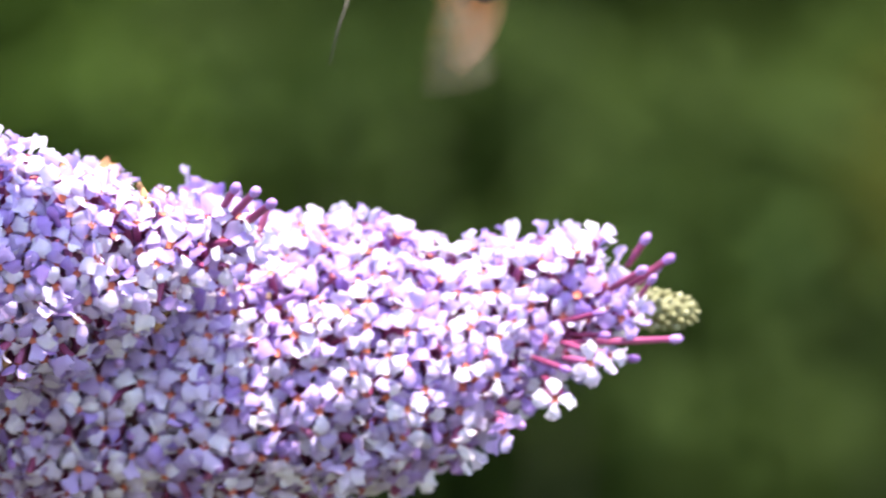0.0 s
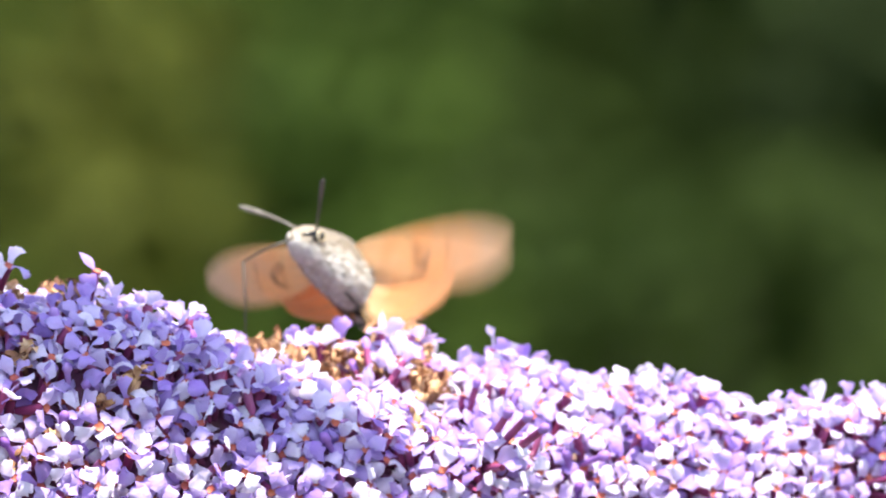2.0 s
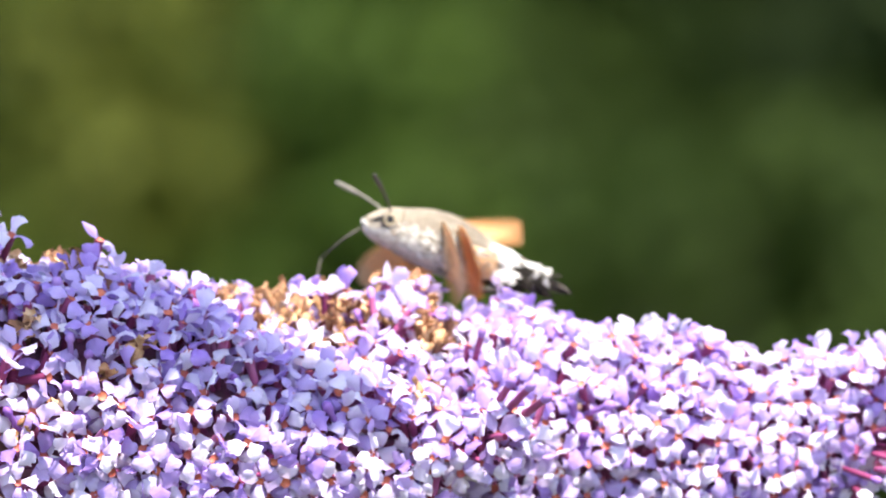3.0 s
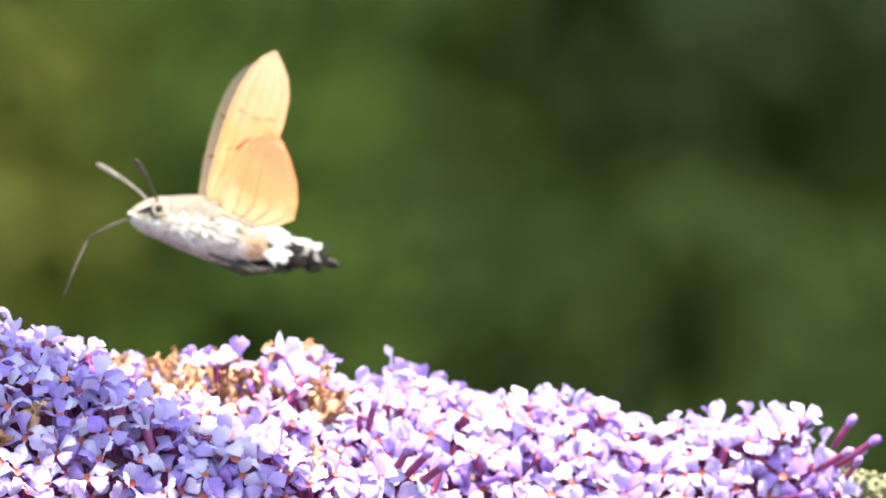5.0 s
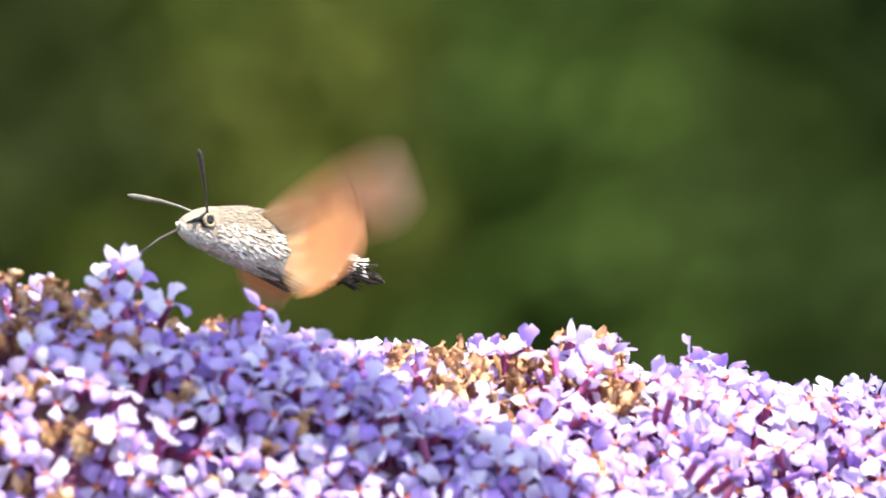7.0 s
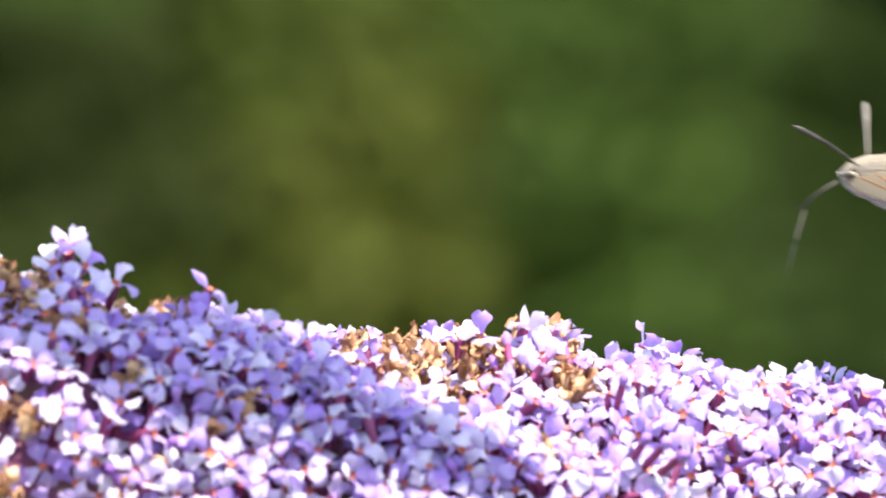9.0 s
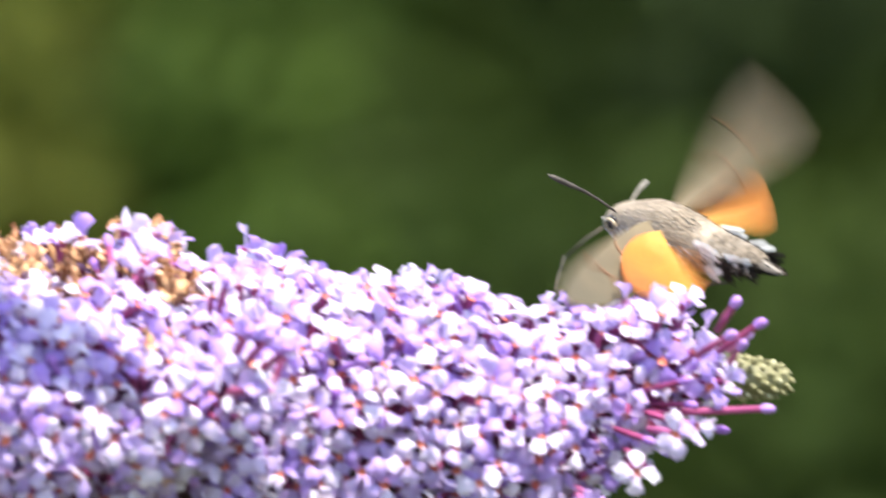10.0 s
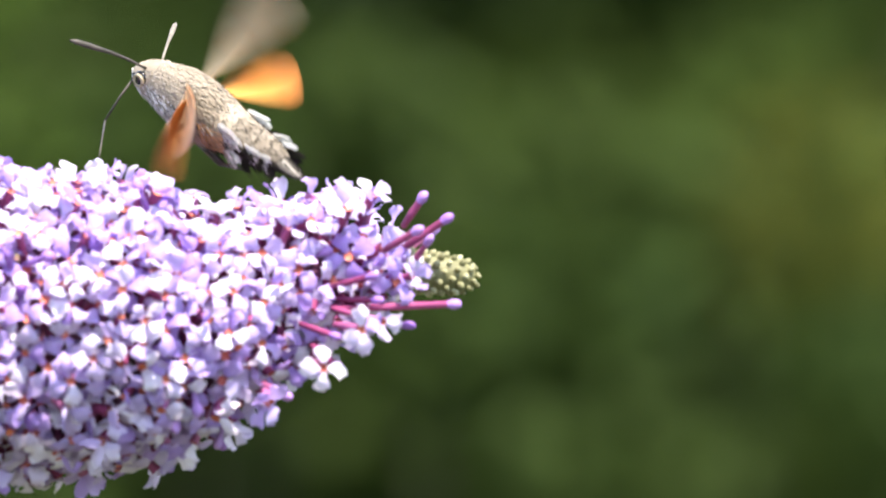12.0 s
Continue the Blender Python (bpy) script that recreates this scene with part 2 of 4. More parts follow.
def petal_piece(r0, r1, half, rise, curl, wave, seed):
    """One petal lobe lying along +X."""
    rg = random.Random(seed)
    verts, faces = [], []
    rows, cols = 6, 5
    steps = (0.0, 0.22, 0.46, 0.70, 0.89, 1.0)
    prof = (0.26, 0.40, 0.72, 1.02, 0.97, 0.50)
    ph = rg.uniform(0, 6.28)
    for i in range(rows):
        u = steps[i]
        for j in range(cols):
            v = j / (cols - 1) * 2 - 1
            edge = 1.0 - 0.13 * v * v * u
            x = r0 + (r1 - r0) * u * edge
            if i >= rows - 2:
                x += (r1 - r0) * (rg.uniform(-0.13, 0.07) - (0.09 if i == rows - 1 and j == 2 else 0.0))
            y = half * prof[i] * v * (1 + 0.07 * math.sin(3 * u + ph) + rg.uniform(-0.10, 0.08) * u)
            z = rise * math.sin(u * 2.2) - curl * u * u + wave * (abs(v) ** 2) * math.sin(u * 5 + ph + v) - 0.25 * half * v * v * (1 - u)
            verts.append(Vector((x, y, z)))
    for i in range(rows - 1):
        for j in range(cols - 1):
            a = i * cols + j
            faces.append((a, a + cols, a + cols + 1, a + 1))
    return verts, faces


MM = 0.001
PETALS = [petal_piece(0.5 * MM, 3.8 * MM, 1.33 * MM, 0.60 * MM, 1.05 * MM, 0.46 * MM, 1),
          petal_piece(0.5 * MM, 3.4 * MM, 1.46 * MM, 0.30 * MM, 1.60 * MM, 0.46 * MM, 2),
          petal_piece(0.5 * MM, 3.8 * MM, 1.32 * MM, 1.00 * MM, 0.20 * MM, 0.50 * MM, 3),
          petal_piece(0.5 * MM, 3.3 * MM, 1.42 * MM, 1.40 * MM, -0.50 * MM, 0.42 * MM, 4)]
TUBE = tube([(0, 0, -8 * MM), (0.1 * MM, 0, -5 * MM), (0, 0, -1.6 * MM), (0, 0, 0.05 * MM)], [0.45 * MM, 0.62 * MM, 0.70 * MM, 0.85 * MM], 7, False)
THROAT = ([Vector((0, 0, -0.5 * MM))] + [Vector((0.68 * MM * math.cos(k * math.pi / 4), 0.68 * MM * math.sin(k * math.pi / 4), 0.07 * MM)) for k in range(8)],
          [(0, 1 + k, 1 + (k + 1) % 8) for k in range(8)])


def bud_piece(length, r=0.5, head=0.8):
    """A slender tube with a short swollen end."""
    h = min(1.9 * MM, length * 0.3)
    return tube([(0, 0, 0), (0, 0, length * 0.45), (0, 0, length - h), (0, 0, length - h * 0.65), (0, 0, length - h * 0.25), (0, 0, length)],
                [r * 0.8 * MM, r * MM, r * 0.9 * MM, head * MM, head * 0.9 * MM, head * 0.4 * MM], 8)


def old_piece(seed):
    """A withered floret: four shrunken, curled and creased lobes on a short tube."""
    rg = random.Random(seed)
    out = [tube([(0, 0, -5 * MM), (0.2 * MM, 0, -2 * MM), (0, 0, 0.1 * MM)], [0.4 * MM, 0.5 * MM, 0.75 * MM], 6)]
    for q in range(4):
        v, f = petal_piece(0.3 * MM, rg.uniform(1.5, 2.5) * MM, rg.uniform(0.65, 1.1) * MM, rg.uniform(0.5, 1.3) * MM, rg.uniform(-0.8, 1.8) * MM, rg.uniform(0.5, 0.9) * MM, seed * 7 + q)
        m = Matrix.Rotation(q * math.pi / 2 + rg.uniform(-0.4, 0.4), 4, "Z") @ Matrix.Rotation(rg.uniform(-0.9, 0.3), 4, "Y") @ Matrix.Rotation(rg.uniform(-0.7, 0.7), 4, "X")
        out.append(([m @ (p + Vector((rg.uniform(-1, 1), rg.uniform(-1, 1), rg.uniform(-1, 1))) * 0.28 * MM) for p in v], f))
    return join(out)


OLD = [old_piece(s) for s in (11, 12, 13)]
shared = {}


def shared_mesh(name, piece, m, smooth=True):
    if name not in shared:
        me = bpy.data.meshes.new(name)
        me.from_pydata([tuple(v) for v in piece[0]], [], piece[1])
        me.materials.append(m)
        me.polygons.foreach_set("use_smooth", [smooth] * len(piece[1]))
        shared[name] = me
    return shared[name]


def child(name, me, parent, m):
    ob = new(name, me)
    ob.parent = parent
    ob.matrix_basis = m
    return ob


def floret_parts(parent, m, kind, rg):
    """One open floret: the tube, four petals, the throat."""
    ob = child("floret", shared_mesh("floret_tube", TUBE, M_TUBE), parent, m)
    for q in range(4):
        k = (kind + (q % 2) * rg.randint(0, 1)) % 4
        child("petal", shared_mesh("petal_%s" % "abcd"[k], PETALS[k], M_PETAL), ob,
              Matrix.Rotation(q * math.pi / 2 + rg.uniform(-0.26, 0.26), 4, "Z") @ Matrix.Rotation(rg.uniform(-0.7, 0.42), 4, "Y") @ Matrix.Rotation(rg.uniform(-0.55, 0.55), 4, "X"))
    child("throat", shared_mesh("floret_throat", THROAT, M_THROAT), ob, Matrix.Identity(4))
    return ob


def floret_stuff(m, kind, rg, bag):
    for piece, slot, mm in [(TUBE, 1, Matrix.Identity(4)), (THROAT, 2, Matrix.Identity(4))] + [
            (PETALS[(kind + (q % 2) * rg.randint(0, 1)) % 4], 0,
             Matrix.Rotation(q * math.pi / 2 + rg.uniform(-0.26, 0.26), 4, "Z") @ Matrix.Rotation(rg.uniform(-0.7, 0.42), 4, "Y") @ Matrix.Rotation(rg.uniform(-0.55, 0.55), 4, "X")) for q in range(4)]:
        o = len(bag[0])
        t = m @ mm
        bag[0].extend(t @ v for v in piece[0])
        bag[1].extend(tuple(i + o for i in f) for f in piece[1])
        bag[2].extend([slot] * len(piece[1]))


# ======================= flower spikes =======================
def lerp_rows(rows, x):
    for a, b in zip(rows, rows[1:]):
        if a[0] <= x <= b[0]:
            f = (x - a[0]) / (b[0] - a[0])
            return [p + (q - p) * f for p, q in zip(a[1:], b[1:])]
    return list(rows[0][1:] if x < rows[0][0] else rows[-1][1:])


def spike_surface(rows, depth, squash, inset):
    """Returns place(u, angle): point and outward normal on the spike, angle 0 = up, 90 = towards the viewer."""
    def place(u, ang, out=0.0):
        top, bot = lerp_rows(rows, u)
        c = flat(u, (top + bot) / 2, depth)
        r = max((bot - top) / 2 * K - inset, 0.0006)
        y, z = -math.sin(ang) * r * squash, math.cos(ang) * r
        n = Vector((0, -math.sin(ang), math.cos(ang)))
        lump = 0.0016 * noise.noise(Vector((u * 0.011, ang * 2.1, depth * 90))) + 0.0011 * noise.noise(Vector((u * 0.03, ang * 5.0, 3)))
        return c + Vector((0, y, z)) + n * (lump + out), n
    return place


def spike(name, label, rows, depth, squash, u_lo, u_hi, seed, keep, old_at, inset, tries, size, gap=2.98):
    rg = random.Random(seed)
    root = new(name)
    tagged(root, label, "flower")
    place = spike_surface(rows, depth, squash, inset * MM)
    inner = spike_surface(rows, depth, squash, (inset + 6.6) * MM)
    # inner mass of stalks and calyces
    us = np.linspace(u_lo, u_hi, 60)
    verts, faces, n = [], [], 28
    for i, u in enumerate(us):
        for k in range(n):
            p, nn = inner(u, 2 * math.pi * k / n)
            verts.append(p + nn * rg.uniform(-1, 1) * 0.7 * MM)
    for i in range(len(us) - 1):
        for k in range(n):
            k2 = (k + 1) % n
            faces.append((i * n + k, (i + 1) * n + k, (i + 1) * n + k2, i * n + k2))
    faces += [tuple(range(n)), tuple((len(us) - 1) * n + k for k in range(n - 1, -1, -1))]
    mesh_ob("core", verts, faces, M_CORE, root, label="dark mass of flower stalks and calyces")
    # scatter
    cell, spots, grid = gap * MM, [], {}
    for _ in range(tries):
        u, a = rg.uniform(u_lo, u_hi), rg.uniform(-math.pi, math.pi)
        p, nn = place(u, a, rg.uniform(-2.6, 1.0) * MM)
        key = tuple(int(math.floor(c / cell)) for c in p)
        near = [q for dx in (-1, 0, 1) for dy in (-1, 0, 1) for dz in (-1, 0, 1) for q in grid.get((key[0] + dx, key[1] + dy, key[2] + dz), ())]
        if any((q - p).length < cell for q in near):
            continue
        grid.setdefault(key, []).append(p)
        spots.append((u, a, p, nn))
    bag, old_bag, made = ([], [], []), ([], []), 0
    front = sorted((s for s in spots if -0.5 < s[1] < 2.6 and keep[0] < s[0] < keep[1]), key=lambda s: -s[0])
    chosen = set(id(s) for s in front[:300])
    for s in spots:
        u, a, p, nn = s
        thin_out = max(0.0, min(0.5, (u - 1460) / 260)) + (0.3 if abs(a) > 2.5 else 0.0) + (0.26 if u < 30 else 0.0)
        if rg.random() < thin_out:
            continue
        lean = max(0.0, min(1.0, (u - 1400) / 200)) * 0.9
        d = (nn + Vector((lean + rg.uniform(-0.5, 0.7), rg.uniform(-0.6, 0.5), rg.uniform(-0.45, 0.65)))).normalized()
        sc = rg.uniform(0.88, 1.14) * size
        m = Matrix.Translation(p) @ facing(d, rg.uniform(0, 6.28)) @ Matrix.Scale(sc, 4)
        kind = rg.randint(0, 3)
        if rg.random() < old_at(u, a):
            k = rg.randint(0, 2)
            m = m @ Matrix.Scale(rg.uniform(1.0, 1.4), 4)
            if id(s) in chosen:
                child("withered_floret", shared_mesh("withered_%s" % "abc"[k], OLD[k], M_PETAL_OLD), root, m)
            else:
                o = len(old_bag[0])
                old_bag[0].extend(m @ v for v in OLD[k][0])
                old_bag[1].extend(tuple(i + o for i in f) for f in OLD[k][1])
        elif rg.random() < 0.05:
            b = child("bud", shared_mesh("bud_common", bud_piece(6.5 * MM), M_BUD), root, m @ Matrix.Translation((0, 0, -5 * MM)))
        elif id(s) in chosen:
            floret_parts(root, m, kind, rg)
        else:
            floret_stuff(m, kind, rg, bag)
    tagged(mesh_ob("floret_mass", bag[0], bag[1], [M_PETAL, M_TUBE, M_THROAT], root, bag[2]), "dense lilac florets with orange throats", kind="stuff")
    if old_bag[0]:
        tagged(mesh_ob("withered_mass", old_bag[0], old_bag[1], M_PETAL_OLD, root), "brown withered florets", kind="stuff")
    return root


def bud_on(root, base, tip, depth, tip_depth=None, fat=1.0, open_end=False):
    a, b = flat(*base, depth), flat(*tip, depth if tip_depth is None else tip_depth)
    d = b - a
    v, f = bud_piece(d.length, 0.56 * fat, 0.74 * fat)
    t = Matrix.Translation(a) @ facing(d.normalized())
    n = len(v) // 8
    idx = [0] * (8 * 2) + [1] * (len(f) - 16)
    return mesh_ob("bud", [t @ p for p in v], f, [M_TUBE, M_BUD], root, idx)


B_ROWS = [(150, 560, 1180), (300, 555, 1190), (560, 552, 1185), (650, 527, 1180), (735, 598, 1175), (810, 570, 1170), (890, 600, 1165), (1000, 624, 1155), (1125, 619, 1140),
          (1200, 640, 1125), (1290, 676, 1100), (1390, 642, 996), (1480, 653, 936), (1560, 682, 895), (1620, 740, 870), (1660, 775, 835)]
A_ROWS = [(-600, 420, 1220), (-355, 400, 1200), (-200, 400, 1190), (-140, 384, 1180), (-70, 445, 1170), (30, 458, 1150), (100, 448, 1140), (180, 484, 1130), (260, 506, 1110), (350, 562, 1080),
          (450, 602, 1040), (550, 635, 990), (700, 680, 900), (800, 705, 840), (870, 722, 800)]
A_DEPTH, B_DEPTH = -0.030, 0.0


def old_on_b(u, a):
    if 290 < u < 530 and -0.9 < a < 1.15:
        return 0.55
    if 530 <= u < 730 and -0.6 < a < 0.7:
        return 0.32
    return 0.012 if u < 800 else 0.001


def old_on_a(u, a):
    if u < -170:
        return 0.5 if a < 1.3 else 0.22
    if u < 20:
        return 0.2 if a < 0.9 else 0.10
    return 0.05 if u < 160 else 0.006


spike_b = spike("flower_spike", "lilac buddleia flower spike with a greenish bud tip, in bloom", B_ROWS, B_DEPTH, 1.0, 160, 1600, 21, (900, 1700), old_on_b, 2.5, 70000, 0.97, 3.15)
spike_a = spike("flower_spike", "lilac buddleia flower spike with brown withered florets at its base", A_ROWS, A_DEPTH, 0.8, -560, 870, 22, (-160, 900), old_on_a, 2.3, 110000, 1.0, 3.12)

# buds and the green cone at the end of the long spike
for base, tip, d0, d1, fat in [((1590, 720), (1629, 662), -0.002, -0.004, 1.0), ((1585, 760), (1673, 700), -0.004, -0.006, 1.05), ((1580, 770), (1650, 718), 0.000, 0.004, 0.9),
                               ((1480, 856), (1688, 848), -0.010, -0.013, 1.05), ((1530, 878), (1612, 884), -0.008, -0.010, 0.9), ((1440, 915), (1492, 958), -0.010, -0.014, 1.0),
                               ((1360, 980), (1408, 1004), -0.012, -0.016, 1.0), ((1560, 760), (1625, 722), -0.012, -0.016, 1.0),
                               ((1460, 720), (1482, 650), 0.002, 0.004, 0.9),
                               ((1600, 790), (1640, 735), -0.008, -0.012, 0.85)]:
    bud_on(spike_b, base, tip, d0, d1, fat)
cone_a, cone_b = flat(1570, 790), flat(1716, 803)
cone = tube([cone_a.lerp(cone_b, f) for f in (0, 0.2, 0.5, 0.8, 0.95)], [2.0 * MM, 2.6 * MM, 2.6 * MM, 2.2 * MM, 1.3 * MM], 10)
cone_ob = mesh_ob("bud_cone", *cone, M_CONE, spike_b, label="pale green cone of unopened buds")
for i in range(86):
    f = (i + 0.5) / 86
    w = i * 2.39996
    r = lerp_rows([(0, 2.2), (0.2, 2.8), (0.5, 2.8), (0.8, 2.4), (0.95, 1.5), (1.0, 0.5)], f)[0] * MM
    c = cone_a.lerp(cone_b, f * 1.0) + Vector((0, math.cos(w) * r, math.sin(w) * r))
    child("small_bud", shared_mesh("small_bud", ball((0, 0, 0), 0.56 * MM, 0.56 * MM, 0.74 * MM, 7, 5), M_CONE), cone_ob,
          Matrix.Translation(c) @ facing(Vector((0.7, math.cos(w), math.sin(w))).normalized()) @ Matrix.Scale((1.2 - 0.5 * f) * rng.uniform(0.75, 1.2), 4))
# single florets and tubes that stand clear of the mass
def lone_floret(root, u, v, depth, towards, scale, seed):
    rg = random.Random(seed)
    m = Matrix.Translation(flat(u, v, depth)) @ facing(Vector(towards).normalized(), rg.uniform(0, 6.28)) @ Matrix.Scale(scale, 4)
    floret_parts(root, m, rg.randint(0, 3), rg)


for u, v, d, n, k in [(1580, 812, -0.012, (0.5, -1, 0.2), 1.0), (1606, 800, -0.009, (0.8, -0.8, 0.3), 0.8), (1524, 892, -0.020, (0.5, -1, -0.1), 1.0), (1560, 878, -0.014, (0.8, -0.7, -0.2), 0.8),
                      (1462, 955, -0.021, (0.2, -0.8, -0.1), 0.95), (1500, 690, -0.010, (0.3, -0.7, 0.8), 1.0), (1540, 668, -0.004, (0.5, -0.4, 1.0), 0.9), (1370, 1010, -0.016, (0.1, -1, -0.4), 1.1)]:
    lone_floret(spike_b, u, v, d, n, k, int(u))
for u, v, d, n, k in [(97, 424, -0.032, (0.3, -0.5, 1.0), 1.0), (-140, 362, -0.032, (0.0, -0.6, 1.0), 1.1), (-165, 380, -0.034, (-0.5, -0.7, 0.8), 1.0), (-110, 385, -0.036, (0.6, -0.8, 0.6), 1.0), (-60, 415, -0.036, (0.3, -0.8, 0.7), 1.0)]:
    lone_floret(spike_a, u, v, d, n, k, int(u) + 500)
for base, tip, d0, d1 in [((1470, 820), (1550, 800), -0.009, -0.014), ((1480, 840), (1560, 842), -0.009, -0.013), ((1460, 850), (1530, 872), -0.009, -0.014),
                          ((1420, 880), (1490, 905), -0.012, -0.017), ((1520, 812), (1590, 800), -0.004, -0.008)]:
    bud_on(spike_b, base, tip, d0, d1, 0.85)
# bare tubes that stand out of the bloom
for base, tip, d0, d1 in [((600, 668), (585, 560), -0.016, -0.012), ((610, 665), (668, 585), -0.016, -0.014), ((770, 690), (786, 630), -0.018, -0.020), ((590, 670), (560, 600), -0.014, -0.012),
                          ((640, 640), (720, 600), -0.010, -0.006)]:
    bud_on(spike_b, base, tip, d0, d1, 0.95)
for base, tip, d0, d1 in [((800, 745), (866, 676), -0.030, -0.038), ((820, 755), (895, 698), -0.030, -0.038), ((790, 730), (830, 668), -0.030, -0.036)  ]:
    bud_on(spike_a, base, tip, d0, d1, 1.1)
# bare withered stalks at the base of the front spike
for base, tip in [((-330, 470), (-355, 385)), ((-310, 470), (-322, 380)), ((-300, 480), (-262, 392)), ((-340, 480), (-345, 400))]:
    a, b = flat(*base, -0.03), flat(*tip, -0.034)
    v, f = tube([a, a.lerp(b, 0.6) + Vector((0.0006, 0, 0)), b], [0.5 * MM, 0.45 * MM, 0.5 * MM], 6)
    w, g = OLD[0]
    t = Matrix.Translation(b) @ facing((b - a).normalized())
    mesh_ob("withered_floret", *join([(v, f), ([t @ p for p in w], g)]), M_PETAL_OLD, spike_a)


def stalk(name, pts, radii, m, parent=None, label=""):
    return mesh_ob(name, *tube(pts, radii, 10), m, parent, label=label)


b0, a0 = flat(170, 870, B_DEPTH), flat(-540, 815, A_DEPTH)
stalk("stalk", [b0 + Vector((0.03, 0, 0)), b0 + Vector((-0.06, 0.004, -0.004)), b0 + Vector((-0.12, 0.01, -0.02))], [1.8 * MM, 2.0 * MM, 2.3 * MM], M_STALK, spike_b, "green flower stalk")
stalk("stalk", [a0 + Vector((0.03, 0, 0)), a0 + Vector((-0.03, 0.01, -0.006)), b0 + Vector((-0.12, 0.01, -0.02))], [1.8 * MM, 2.0 * MM, 2.3 * MM], M_STALK, spike_a, "green flower stalk")


# ======================= buddleia bush that carries the spikes =======================
def leaf_mesh(length, width, seed):
    rg = random.Random(seed)
    verts, faces = [], []
    for i in range(9):
        u = i / 8
        w = width * math.sin(math.pi * min(u * 0.92 + 0.06, 1.0)) ** 0.9
        for j in (-1, -0.5, 0, 0.5, 1):
            verts.append(Vector((length * u, w * j, -0.16 * length * u * u + 0.18 * w * abs(j) + rg.uniform(-1, 1) * 0.02 * width)))
    for i in range(8):
        for j in range(4):
            a = i * 5 + j
            faces.append((a, a + 5, a + 6, a + 1))
    return verts, faces


node_p = b0 + Vector((-0.12, 0.01, -0.02))
bush = tagged(new("buddleia_bush"), "buddleia bush with grey-green leaves carrying the flower spikes", "shrub")
stalk("branch", [node_p, node_p + Vector((-0.14, 0.06, -0.16)), node_p + Vector((-0.24, 0.14, -0.5)), Vector((node_p.x - 0.3, 0.2, 0.4)), Vector((node_p.x - 0.33, 0.22, -0.02))],
      [2.4 * MM, 4 * MM, 6 * MM, 9 * MM, 13 * MM], M_BARK, bush, "woody arching branch")
LEAF = leaf_mesh(0.14, 0.022, 5)
for i in range(34):
    f = rng.uniform(0.1, 1.0)
    p = node_p + Vector((-0.26 * f, 0.16 * f, -0.5 * f * f - 0.04)) + Vector((rng.uniform(-0.01, 0.01), 0.0, 0))
    child("leaf", shared_mesh("bush_leaf", LEAF, M_LEAF), bush,
          Matrix.Translation(p) @ pose(0, 0, 0, rng.uniform(-20, 20), rng.uniform(-10, 45), rng.uniform(95, 265)) @ Matrix.Scale(rng.uniform(0.6, 1.1), 4))

# unseen leaf added above, shaped and placed to shade the front spike
over = flat(52, 464, -0.045) + SUN_DIR * 0.24
ax = (flat(540, 640, -0.047) - flat(-400, 440, -0.047)).normalized()
oz = (SUN_DIR - ax * SUN_DIR.dot(ax)).normalized()
over_m = Matrix((ax, oz.cross(ax), oz)).transposed().to_4x4()
over_ob = child("leaf", shared_mesh("shading_leaf", leaf_mesh(0.100, 0.0120, 6), M_LEAF), bush, Matrix.Translation(over - ax * 0.045) @ over_m)
twig_end = over - ax * 0.045
stalk("twig", [node_p + Vector((-0.14, 0.06, -0.16)), node_p + Vector((-0.16, 0.0, 0.02)), twig_end + Vector((-0.10, 0.03, -0.02)), twig_end], [2.4 * MM, 2.0 * MM, 1.6 * MM, 0.9 * MM], M_STALK, bush, "thin unseen twig that holds the shading leaf")

# ======================= ground and the planting behind =======================
ground_v = [(-60, -30, 0), (60, -30, 0), (60, 200, 0), (-60, 200, 0)]
tagged(mesh_ob("ground", ground_v, [(0, 1, 2, 3)], M_SOIL), "mown garden lawn", "lawn", kind="structure")


def leaf_cloud(bag, c, size, count, leaf, rg):
    for _ in range(count):
        d = Vector((rg.gauss(0, 1), rg.gauss(0, 1), rg.gauss(0, 1)))
        d.normalize()
        p = Vector(c) + Vector((d.x * size[0], d.y * size[1], d.z * size[2])) * (rg.uniform(0.55, 1.05))
        n = (d + Vector((rg.uniform(-0.6, 0.6), rg.uniform(-0.6, 0.6), rg.uniform(0.0, 0.9)))).normalized()
        m = Matrix.Translation(p) @ facing(n, rg.uniform(0, 6.28)) @ Matrix.Scale(leaf * rg.uniform(0.7, 1.3), 4)
        o = len(bag[0])
        bag[0].extend(m @ v for v in LEAFLET[0])
        bag[1].extend(tuple(i + o for i in f) for f in LEAFLET[1])


LEAFLET = ([Vector(v) for v in ((0, 0, 0), (0.35, -0.28, 0.07), (0.35, 0.28, 0.07), (0.75, -0.2, 0.02), (0.75, 0.2, 0.02), (1.05, 0, -0.08), (0.4, 0, 0))],
           [(0, 1, 6), (0, 6, 2), (1, 3, 6), (6, 4, 2), (3, 5, 4, 6)])


